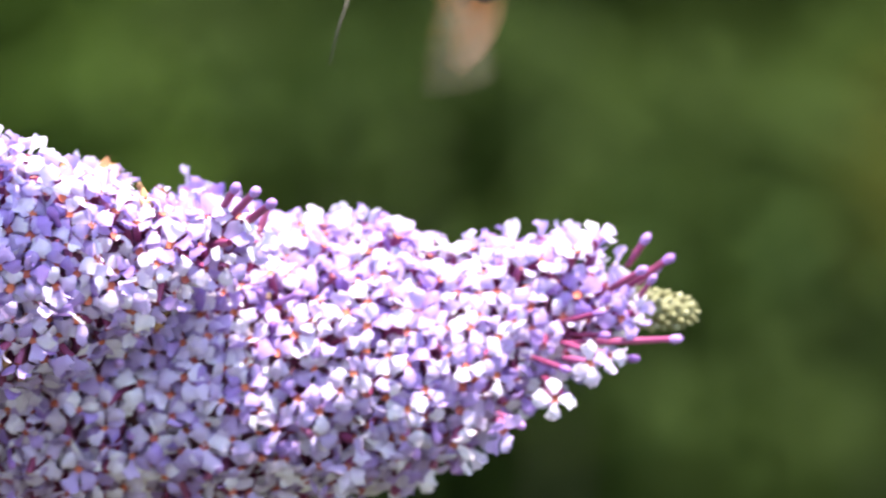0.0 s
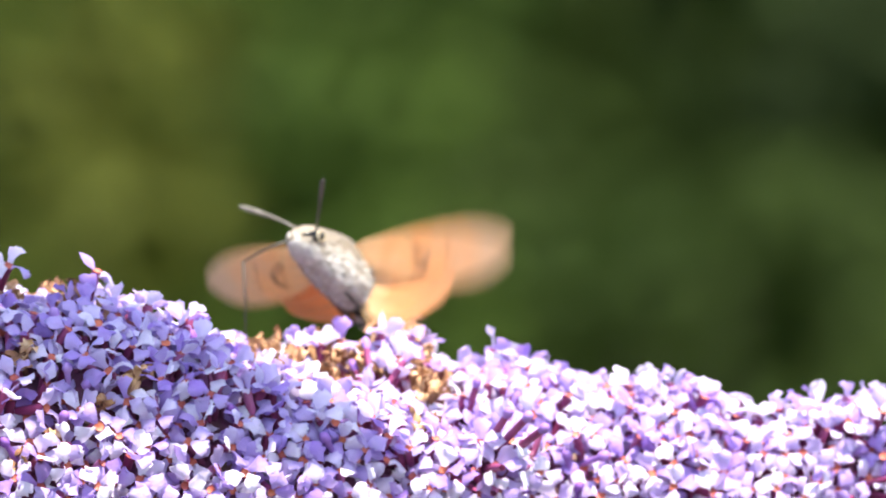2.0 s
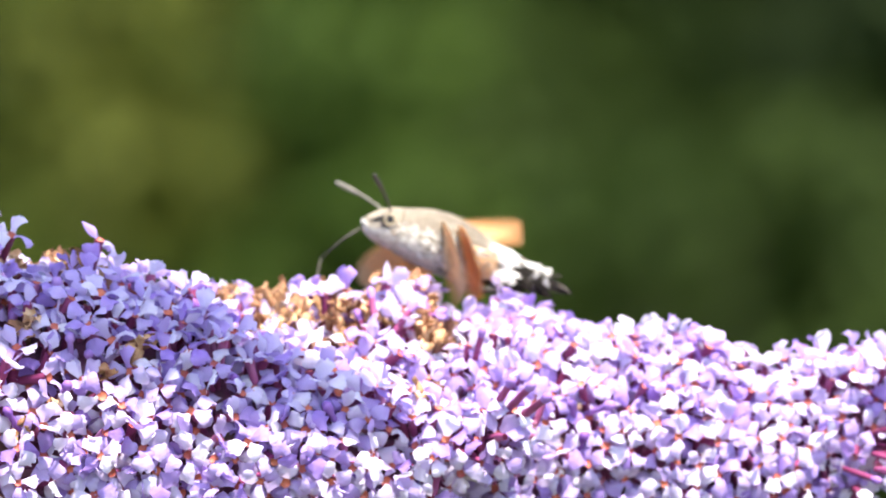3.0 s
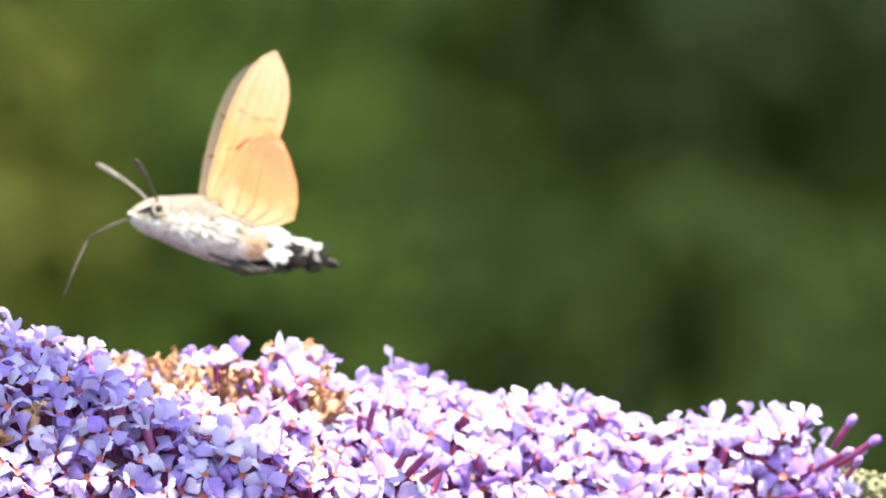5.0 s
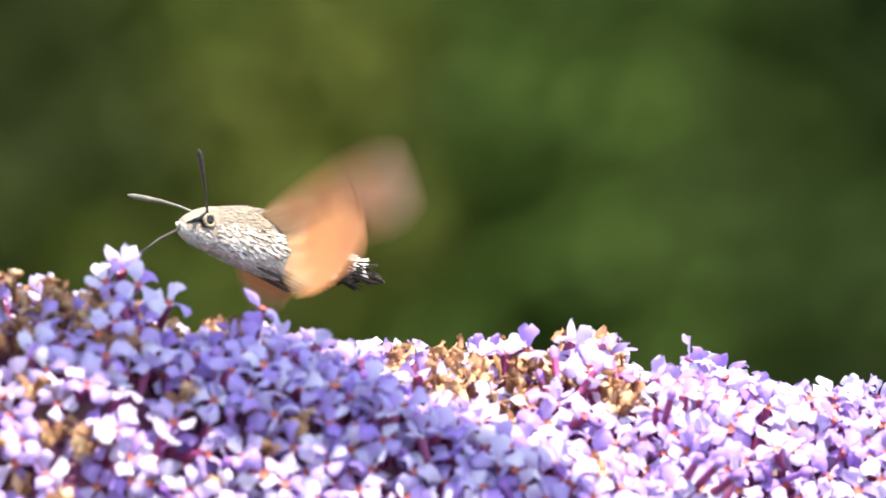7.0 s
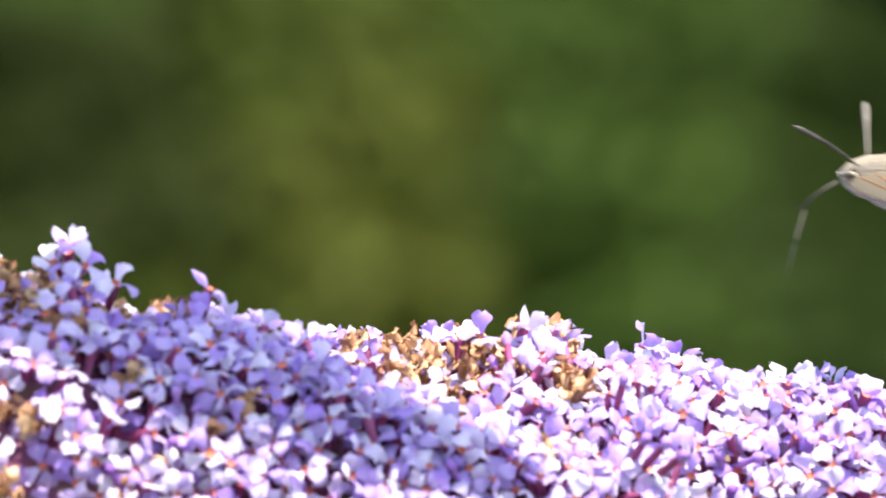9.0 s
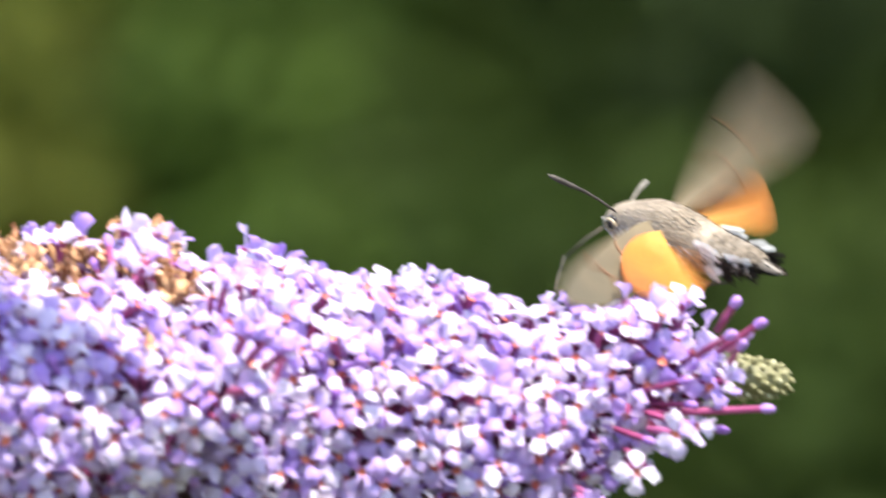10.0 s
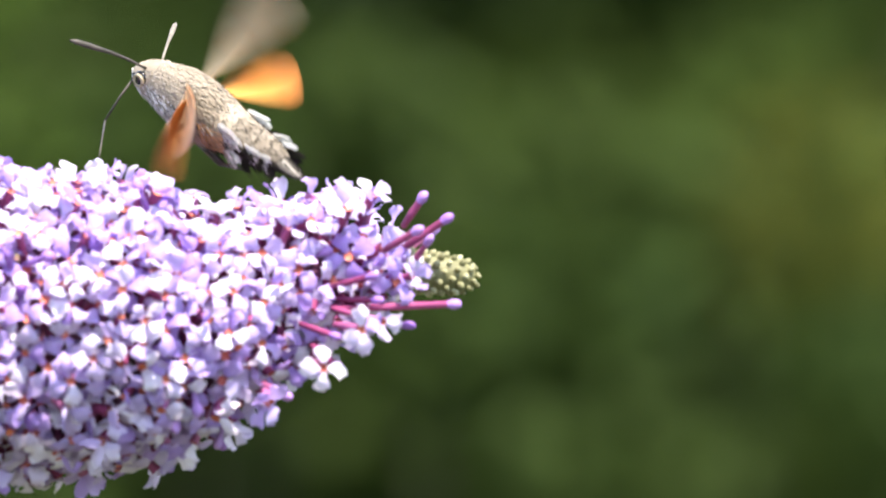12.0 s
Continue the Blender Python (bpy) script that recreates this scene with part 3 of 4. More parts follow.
def shrub(label, m, centres, leaf, count, seed):
    """A shrub: stems from the ground and clumps of small leaves round the given centres (x, y, z, radius)."""
    rg = random.Random(seed)
    root = tagged(new("garden_shrub"), label, "shrub")
    for c in centres[::31]:
        top = Vector((c[0], c[1] + 0.1, c[2]))
        f = Vector((c[0] + rg.uniform(-0.05, 0.05), c[1] + rg.uniform(0.15, 0.3), -0.02))
        mid = f.lerp(top, 0.5) + Vector((rg.uniform(-0.04, 0.04), rg.uniform(-0.03, 0.05), 0.05))
        stalk("stem", [f, mid, top], [0.004, 0.003, 0.0015], M_STEM, root)
    bag = ([], [])
    for c in centres:
        leaf_cloud(bag, c[:3], (c[3], c[3] * 0.8, c[3]), int(count * (c[3] / 0.2) ** 2), leaf, rg)
    tagged(mesh_ob("foliage", bag[0], bag[1], m, root), "small green leaves in clumps", kind="stuff")
    return root


def clumps(u0, u1, y, step, seed, r=(0.13, 0.24), top=2.2, bulge=0.45):
    """Clump centres over a stretch of the plan, at the depth y, bulging forwards lower down."""
    rg = random.Random(seed)
    out = []
    x, x1 = flat(u0, 0, y).x, flat(u1, 0, y).x
    while x < x1:
        z = 0.15
        while z < top:
            out.append((x + rg.uniform(-0.06, 0.06), y + bulge * (z - 1.3) + rg.uniform(-0.1, 0.1), z + rg.uniform(-0.06, 0.06), rg.uniform(*r)))
            z += step
        x += step
    return out


def lobes(centres, y, seed, r=(0.045, 0.075), pitch=0.075):
    """Clump centres filling rounded sprays of growth: plan point and half axes of each."""
    rg = random.Random(seed)
    out = []
    for u, v, ru, rv in centres:
        n = max(3, int(4 * ru * rv * (K * (DIST + y) / DIST) ** 2 / pitch ** 2))
        for _ in range(n):
            w, q = rg.uniform(0, 2 * math.pi), math.sqrt(rg.random())
            c = flat(u + ru * q * math.cos(w), v + rv * q * math.sin(w), y)
            out.append((c.x, c.y + 0.45 * (c.z - 1.3) + rg.uniform(-0.05, 0.05), c.z, rg.uniform(*r)))
    return out


# clumps laid out by tone, so leaf colour paints the lit and dark areas
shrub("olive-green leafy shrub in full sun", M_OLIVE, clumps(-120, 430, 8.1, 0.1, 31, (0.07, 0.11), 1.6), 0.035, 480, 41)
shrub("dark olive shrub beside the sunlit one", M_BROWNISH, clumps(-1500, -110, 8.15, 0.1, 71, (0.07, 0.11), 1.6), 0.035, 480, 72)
shrub("olive spray of leaves, sunlight painted in their tone", M_SUNLIT_OLIVE, lobes([(160, 230, 180, 170), (240, 290, 130, 110), (20, 120, 110, 120), (190, 60, 170, 110)], 7.95, 61), 0.035, 280, 62)
shrub("bright mid-green slender shrub beside the olive one", M_SUNLIT_GREEN, clumps(410, 720, 8.05, 0.08, 35, (0.06, 0.09), 1.6), 0.035, 560, 45)
shrub("green sprays of leaves, sunlight painted in their tone", M_SUNLIT_GREEN, lobes([(490, 300, 110, 200), (600, 140, 110, 140), (570, 480, 110, 130)], 7.85, 68), 0.035, 320, 69)
shrub("dark green leaves whose tone stands for shaded gaps", M_SHADY, lobes([(1010, 400, 170, 110), (880, 520, 110, 90), (1567, 685, 90, 90), (1960, 705, 150, 90), (2300, 800, 120, 200)], 8.2, 32), 0.035, 420, 42)
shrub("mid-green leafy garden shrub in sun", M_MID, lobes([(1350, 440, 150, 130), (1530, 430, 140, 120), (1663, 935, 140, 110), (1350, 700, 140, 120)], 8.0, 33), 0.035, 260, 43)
shrub("olive-green spreading garden shrub", M_SUNLIT_OLIVE, lobes([(2090, 530, 120, 100), (2290, 480, 150, 130)], 8.2, 36), 0.035, 300, 46)
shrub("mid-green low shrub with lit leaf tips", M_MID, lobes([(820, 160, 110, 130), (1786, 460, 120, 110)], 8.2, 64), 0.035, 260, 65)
# stands in for a shaded gap, its darkness painted in the leaves
shrub("very dark leaves standing for a shaded gap behind the shrubs", M_DEEP_SHADE, lobes([(1350, 10, 170, 120), (1500, -20, 190, 120), (1750, 20, 200, 130)], 8.35, 66), 0.03, 1000, 67)
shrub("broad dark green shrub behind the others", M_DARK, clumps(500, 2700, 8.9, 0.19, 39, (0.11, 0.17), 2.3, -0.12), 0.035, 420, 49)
back_bag = ([], [])
for c in clumps(-7000, 9000, 9.8, 0.5, 34, (0.3, 0.45), 3.2):
    leaf_cloud(back_bag, c[:3], (c[3], c[3], c[3]), 620, 0.12, rng)
for c in clumps(-7000, 9000, 10.8, 0.55, 37, (0.4, 0.55), 3.6):
    leaf_cloud(back_bag, c[:3], (c[3], c[3], c[3]), 420, 0.18, rng)
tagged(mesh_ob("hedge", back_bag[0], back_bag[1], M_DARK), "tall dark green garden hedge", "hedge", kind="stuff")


# ======================= the hawk-moth =======================
L_BODY, L_WING = 406 * K, 291 * K
moth = tagged(new("hawk_moth"), "hovering hawk-moth with orange wings, grey furry body and black tail", "moth")
# stations along the body from the head (x, half width, height above and below the axis)
BODY = [(-0.490, 0.010, 0.014, 0.012), (-0.472, 0.036, 0.042, 0.036), (-0.42, 0.064, 0.084, 0.062), (-0.37, 0.080, 0.108, 0.072), (-0.32, 0.086, 0.120, 0.078), (-0.27, 0.098, 0.136, 0.088),
        (-0.20, 0.112, 0.154, 0.098), (-0.10, 0.118, 0.154, 0.112), (0.0, 0.110, 0.132, 0.112), (0.08, 0.098, 0.106, 0.102), (0.14, 0.092, 0.088, 0.090), (0.20, 0.090, 0.074, 0.078), (0.28, 0.084, 0.058, 0.060), (0.34, 0.066, 0.042, 0.044), (0.38, 0.045, 0.028, 0.030)]


def body_at(f):
    return lerp_rows(BODY, f)


def body_piece(f0, f1, steps, puff=1.0, n=20):
    verts, faces = [], []
    for i in range(steps + 1):
        f = f0 + (f1 - f0) * i / steps
        w, up, dn = body_at(f)
        for k in range(n):
            a = 2 * math.pi * k / n
            z = math.cos(a) * (up if math.cos(a) > 0 else dn) * puff
            verts.append(Vector((f, math.sin(a) * w * puff, z)) * L_BODY)
    for i in range(steps):
        for k in range(n):
            k2 = (k + 1) % n
            faces.append((i * n + k, i * n + k2, (i + 1) * n + k2, (i + 1) * n + k))
    faces += [tuple(range(n - 1, -1, -1)), tuple(steps * n + k for k in range(n))]
    return verts, faces


def coat(z, f):
    """0 grey back, 1 white below, 2 rust side, 3 black, 4 mottled; z from -1 below to 1 above."""
    if f > 0.22:
        if z > 0.35:
            return 4
        return 1 if 0.285 < f < 0.31 and abs(z) < 0.8 else 3
    if f > -0.01:
        return (4 if f > 0.13 else 0) if z > 0.3 else (2 if z > -0.8 and f < 0.12 else 3)
    return 1 if z < -0.2 else 0


def body_part(name, f0, f1, steps, puff=1.0):
    v, f = body_piece(f0, f1, steps, puff)
    idx = []
    for q in f:
        c = sum((v[i] for i in q), Vector()) / len(q) / L_BODY
        w, up, dn = body_at(max(-0.48, min(0.38, c.x)))
        idx.append(coat(c.z / (up if c.z > 0 else dn), c.x))
    return mesh_ob(name, v, f, [M_FUR, M_BELLY, M_SIDE, M_BLACK, M_BACK], moth, idx)


head_ob = body_part("head", -0.480, -0.33, 8)
thorax_ob = body_part("thorax", -0.335, 0.06, 14)
abdomen_ob = body_part("abdomen", 0.05, 0.38, 12, 1.0)


def hairs(parent, f0, f1, count, length, seed, label):
    """Short grey hair on the back, broad white scale tufts with dark gaps on the flanks."""
    rg = random.Random(seed)
    verts, faces, idx = [], [], []
    for _ in range(count):
        f, a = rg.uniform(f0, f1), rg.uniform(0, 2 * math.pi)
        w, up, dn = body_at(f)
        zz = math.cos(a)
        p = Vector((f, math.sin(a) * w, zz * (up if zz > 0 else dn))) * L_BODY
        n = Vector((0, math.sin(a), zz))
        flank = -0.75 < zz < 0.35 and f < 0.06
        big = flank and rg.random() < 0.22
        back = zz > 0.35
        if back and rg.random() < 0.72 or flank and not big and rg.random() < 0.5:
            continue
        d = (Vector((1.0, 0, -0.30 if flank else 0)) + n * rg.uniform(0.02, 0.24 if big else 0.07) + Vector((0, rg.uniform(-0.3, 0.3), rg.uniform(-0.3, 0.3)))).normalized()
        s = d.cross(n).normalized() * (0.00015 if big else 0.00009)
        ln = length * rg.uniform(0.5, 1.2) * (0.95 if big else 0.55 if back else 0.75)
        o = len(verts)
        p = p + n * 0.00008
        verts += [p - s * 0.5, p + s * 0.5, p + d * ln * 0.6 + s, p + d * ln, p + d * ln * 0.6 - s]
        faces += [(o, o + 1, o + 2, o + 4), (o + 4, o + 2, o + 3)]
        k = coat(zz, f)
        if k == 2 and rg.random() < 0.35:
            k = 0
        if k < 2:
            k = 1 if big or rg.random() < max(0.0, min(0.9, (0.18 - zz) / 0.85)) else 0
            k = 3 if not big and flank and rg.random() < 0.05 else k
        idx += [k, k]
    return tagged(mesh_ob("fur", verts, faces, [M_FUR, M_BELLY, M_SIDE, M_BLACK, M_BACK], parent, idx, smooth=False), label, kind="stuff")


hairs(head_ob, -0.46, -0.34, 900, 0.0010, 51, "short pale hairs")
hairs(thorax_ob, -0.33, 0.05, 9000, 0.0017, 52, "dense grey and white fur")
hairs(abdomen_ob, 0.05, 0.36, 3400, 0.0011, 53, "dark scales")


def tuft(name, f, side, z, length, width, m, parent, lift=0.2, drop=0.0):
    """A fan of flat scales pointing back and out."""
    rg = random.Random(int(f * 1000) + side)
    verts, faces = [], []
    for i in range(44):
        a = rg.uniform(-0.5, 0.5)
        p = Vector((f + rg.uniform(-0.02, 0.02), side * body_at(f)[0] * 0.88, z + a * 0.055)) * L_BODY
        d = Vector((1.0, side * lift * rg.uniform(0.25, 0.6) + a * 0.15, a * 0.5 - drop * 0.8 + rg.uniform(-0.12, 0.12))).normalized()
        s = Vector((0, a, 1)).normalized() * width * 0.10
        e = p + d * length * rg.uniform(0.55, 1.12)
        o = len(verts)
        verts += [p - s, p + s, e + s * 0.8, e - s * 0.8, e + d * width * 0.25]
        faces += [(o, o + 1, o + 2, o + 3), (o + 3, o + 2, o + 4)]
    return mesh_ob(name, verts, faces, m, parent, smooth=False)


for side in (-1, 1):
    for f, z, ln, wd, m, lift, drop, say in ((0.095, 0.045, 0.0026, 0.0028, M_TUFT, 0.3, 0.3, "white"), (0.115, 0.02, 0.0030, 0.0014, M_TUFT, 0.35, 0.1, "white"), (0.125, -0.02, 0.0034, 0.0018, M_TUFT, 0.6, 0.55, "white"),
                                             (0.19, -0.006, 0.0022, 0.0022, M_BLACK, 0.55, 0.05, "black"), (0.22, -0.03, 0.0026, 0.0020, M_BLACK, 0.5, 0.1, "black"), (0.245, 0.015, 0.0022, 0.0013, M_TUFT, 0.4, 0.0, "white"),
                                             (0.27, -0.012, 0.0022, 0.0018, M_BLACK, 0.55, 0.05, "black"), (0.315, 0.012, 0.0018, 0.0010, M_TUFT, 0.5, 0.0, "white"), (0.325, -0.012, 0.0030, 0.0016, M_BLACK, 0.5, 0.05, "black")):
        tuft("scale_tuft", f, side, z, ln, wd, m, abdomen_ob, lift, drop)["label"] = say + " tuft of scales on the side"
# tail fan: a brush of long narrow scales with a ragged end
rg_tail = random.Random(77)
verts, faces, idx = [], [], []
for i in range(420):
    w, q = rg_tail.uniform(0, 2 * math.pi), math.sqrt(rg_tail.random())
    y0, z0 = math.cos(w) * q, math.sin(w) * q
    f0 = rg_tail.uniform(0.31, 0.40)
    p = Vector((f0, y0 * 0.046, z0 * 0.030 - 0.004)) * L_BODY
    e = Vector((min(f0 + rg_tail.uniform(0.05, 0.12), 0.505 - 0.05 * q * q + rg_tail.uniform(-0.02, 0.006)), y0 * 0.034, z0 * 0.017 - 0.014)) * L_BODY
    b = Vector((0, -math.sin(w), math.cos(w))) * 0.00013
    o = len(verts)
    verts += [p - b, p + b, e + b * 0.9, e - b * 0.9, e + (e - p).normalized() * 0.0003]
    faces += [(o, o + 1, o + 2, o + 3), (o + 3, o + 2, o + 4)]
    k = 0 if z0 > 0.1 and rg_tail.random() < 0.85 else 1
    idx += [k, k]
mesh_ob("tail_fan", verts, faces, [M_TAIL, M_BLACK], moth, idx, smooth=False, label="tail fan of scales, grey above and black below")

# eyes, antennae, legs, tongue
feelers = []
for side in (-1, 1):
    c = Vector((-0.385, side * 0.068, 0.036)) * L_BODY
    eye = mesh_ob("eye", *ball(c, 0.036 * L_BODY, 0.024 * L_BODY, 0.036 * L_BODY, 14, 8), M_PUPIL, moth, label="dark eye with a tan ring")
    ring = [c + Vector((math.cos(k * math.pi / 8) * 0.024, side * 0.0165, math.sin(k * math.pi / 8) * 0.024)) * L_BODY for k in range(17)]
    mesh_ob("iris", *tube(ring, [0.0080 * L_BODY] * 17, 6, False), M_EYE, eye)
    stripe = [Vector((-0.415, side * 0.066, 0.038)), Vector((-0.440, side * 0.055, 0.026)), Vector((-0.466, side * 0.036, 0.010))]
    mesh_ob("eye_stripe", *tube([p * L_BODY for p in stripe], [0.010 * L_BODY, 0.008 * L_BODY, 0.003 * L_BODY], 8), M_PUPIL, moth, label="dark stripe before the eye")
    palp = [Vector((-0.42, side * 0.030, -0.016)), Vector((-0.465, side * 0.024, -0.004)), Vector((-0.492, side * 0.012, 0.014))]
    mesh_ob("palp", *tube([p * L_BODY for p in palp], [0.016 * L_BODY, 0.014 * L_BODY, 0.003 * L_BODY], 10), M_BELLY, moth, label="pale furry palp")
    # near antenna in the dark tone, far one in the painted sunlit tone
    feelers.append(mesh_ob("antenna", *tube([(0, 0, 0), (0.09 * L_BODY, 0, 0.010 * L_BODY), (0.18 * L_BODY, 0, 0.012 * L_BODY), (0.28 * L_BODY, 0, 0.006 * L_BODY), (0.34 * L_BODY, 0, 0.002 * L_BODY), (0.37 * L_BODY, 0, 0)],
                                             [0.0055 * L_BODY, 0.0055 * L_BODY, 0.0075 * L_BODY, 0.0120 * L_BODY, 0.0110 * L_BODY, 0.003 * L_BODY], 8), M_HORN if side < 0 else M_HORN_LIT, moth, label="club-shaped antenna"))
    for f0, f1, drop in ((-0.12, 0.18, -0.125), (-0.02, 0.24, -0.112)):
        p0 = Vector((f0, side * 0.05, -0.095)) * L_BODY
        p1 = Vector((f1 * 0.5, side * 0.06, drop - 0.012)) * L_BODY
        p2 = Vector((f1, side * 0.05, drop + 0.02)) * L_BODY
        mesh_ob("leg", *tube([p0, p1, p2], [0.010 * L_BODY, 0.008 * L_BODY, 0.004 * L_BODY], 6), M_HORN, moth)


def wing_sheet(name, outline, lift, m, parent, curve):
    """A thin cambered sheet; outline rows: span, leading edge, trailing edge."""
    verts, faces = [], []
    n = 9
    for s, le, te in outline:
        for k in range(n):
            v = k / (n - 1)
            y = le + (te - le) * v
            z = curve * s * s / L_WING - 0.04 * (y - le) * (1 - s / L_WING) + 0.00007 * math.sin(v * 22) * (s / L_WING)
            verts.append(Vector((s, y, z + lift)))
    for i in range(len(outline) - 1):
        for k in range(n - 1):
            a = i * n + k
            faces.append((a, a + 1, a + n + 1, a + n))
    return mesh_ob(name, verts, faces, m, parent)


FORE = [(x * L_WING, a * L_WING, b * L_WING) for x, a, b in ((0, 0.02, -0.03), (0.12, 0.05, -0.13), (0.28, 0.06, -0.23), (0.45, 0.062, -0.285), (0.62, 0.055, -0.30), (0.78, 0.032, -0.29), (0.90, -0.005, -0.25), (0.98, -0.05, -0.19), (1.04, -0.11, -0.135))]
L_HIND = 172 * K
HIND = [(x * L_HIND, a * L_HIND, b * L_HIND) for x, a, b in ((0, 0.06, -0.16), (0.12, 0.13, -0.48), (0.28, 0.20, -0.64), (0.46, 0.24, -0.60), (0.66, 0.23, -0.49), (0.84, 0.16, -0.33), (0.96, 0.06, -0.19), (1.0, -0.02, -0.11))]


def wing(name, outline, upper, under, side, label):
    """side -1: the wing whose upper face looks along -Z of its own frame."""
    ob = wing_sheet(name, outline, -0.00006 * side, under, moth, 0.03 * side)
    ob["label"] = label
    top = wing_sheet("upper_face", outline, 0.00006 * side, upper, ob, 0.03 * side)
    vein_v = []
    for j, q in enumerate((0.06, 0.25, 0.45, 0.65, 0.85)):
        pts = [Vector((s, le + (te - le) * q, 0.03 * side * s * s / L_WING - 0.04 * (te - le) * q * (1 - s / L_WING) - 0.0001 * side)) for s, le, te in outline[:-1]]
        vein_v.append(tube(pts, [0.00011 - 0.000007 * i for i in range(len(pts))], 5))
    mesh_ob("vein", *join(vein_v), M_SIDE, ob, label="rust-brown wing veins")
    if outline is FORE:
        # dark cross lines, two above and a crescent below
        for at, bow, face, q0, q1 in ((0.36, 0.05, 1, 0.05, 0.95), (0.66, -0.05, 1, 0.05, 0.95), (0.40, 0.09, -1, 0.35, 0.75)):
            pts = []
            for i in range(9):
                q = q0 + (q1 - q0) * i / 8
                s = (at + bow * math.sin(math.pi * i / 8)) * L_WING
                le, te = lerp_rows(outline, s)
                y = le + (te - le) * q
                pts.append(Vector((s, y, 0.03 * side * s * s / L_WING - 0.04 * (y - le) * (1 - s / L_WING) + 0.00014 * side * face)))
            mesh_ob("wing_line", *tube(pts, [0.00012] + [0.00024] * 7 + [0.00012], 5), M_MARK, ob, label="dark brown wavy cross line")
    return ob


near_fore = wing("forewing", FORE, M_UPPER, M_UNDER, -1, "forewing, rust-orange below and grey-brown above")
far_fore = wing("forewing", FORE, M_UPPER, M_UNDER, 1, "forewing, rust-orange below and grey-brown above")
near_hind = wing("hindwing", HIND, M_HIND, M_HIND_UNDER, -1, "bright orange hindwing")
far_hind = wing("hindwing", HIND, M_HIND, M_HIND_UNDER, 1, "bright orange hindwing")
P_UP, P_LOW = 95 * K, 130 * K
tongue = mesh_ob("proboscis", *tube([(0, 0, 0), (P_UP * 0.5, 0, 0.0003), (P_UP, 0, 0)], [0.00022, 0.00019, 0.00016], 6), M_HORN, moth, label="long thin proboscis")
tongue_low = mesh_ob("proboscis", *tube([(0, 0, 0), (P_LOW * 0.5, 0, 0.0003), (P_LOW, 0, 0)], [0.00016, 0.00015, 0.00011], 6), M_HORN, moth, label="lower length of the proboscis")

# ======================= motion =======================
# front spike's sway against the long one: seconds, plan units across and down
SWAY = [(0, 70, -92), (0.2, 40, -60), (0.5, 8, -22), (1.0, 24, -35), (1.5, 0, 0), (2.0, 13, 18), (2.5, 20, 29), (3.0, 9, 52), (3.5, 9, 46), (3.7, 7, 40), (4.5, 12, 40),
        (5.5, 20, 53), (6.0, 17, 58), (6.5, 14, 65), (7.0, 3, 71), (7.5, -7, 70), (7.7, -4, 76), (8.6, -2, 66), (9.5, -5, 62), (10.0, -3, 50), (10.5, 9, 33), (12.0, 5, 40)]
# the moth: seconds, head and tail as seen through the lens, +1 turned towards the lens or -1 away, depth
FLIGHT = [
    (0.0, 680, -75, 1010, -40, 1), (0.2, 590, -45, 930, -15, 1), (0.3, 440, 85, 780, 125, 1), (0.5, 488, 198, 832, 245, 1), (0.8, 448, 192, 790, 264, 1), (1.0, 435, 325, 770, 415, 1),
    (1.2, 448, 400, 775, 480, 1), (1.5, 483, 405, 806, 462, 1), (1.8, 424, 480, 750, 580, 1), (2.0, 515, 415, 745, 595, 1), (2.2, 552, 428, 872, 520, 1), (2.5, 635, 390, 958, 535, 1),
    (3.0, 635, 392, 1015, 515, 1), (3.5, 548, 390, 955, 468, 1), (3.7, 556, 276, 936, 360, 1), (4.4, 420, 300, 800, 380, 1), (5.3, 200, 400, 582, 488, 1), (5.5, 243, 355, 652, 405, 1),
    (6.0, 180, 298, 592, 362, 1), (6.2, 116, 336, 520, 396, 1), (6.5, 237, 370, 652, 440, 1), (6.8, 288, 376, 632, 496, 1), (7.0, 313, 398, 678, 495, 1), (7.3, 250, 440, 572, 565, 1),
    (7.5, 242, 428, 557, 545, 1), (7.7, 222, 345, 525, 505, 1), (8.2, 500, 250, 830, 360, 1), (8.6, 1000, 250, 1390, 340, 1), (9.0, 1500, 300, 1870, 390, -1), (9.3, 1800, 420, 2120, 500, -1),
    (9.5, 1600, 440, 1905, 520, -1), (9.7, 1297, 465, 1602, 545, -1), (9.9, 1120, 412, 1424, 496, -1), (10.0, 1068, 385, 1385, 480, -1), (10.2, 896, 256, 1230, 345, -1), (10.3, 800, 277, 1080, 405, -1),
    (10.5, 685, 245, 993, 325, -1), (10.8, 490, 110, 860, 200, -1), (11.0, 420, 162, 748, 258, -1), (11.3, 330, 140, 640, 215, -1), (11.5, 275, 104, 578, 150, -1), (11.8, 235, 150, 540, 225, -1), (12.0, 232, 118, 535, 312, -1)]
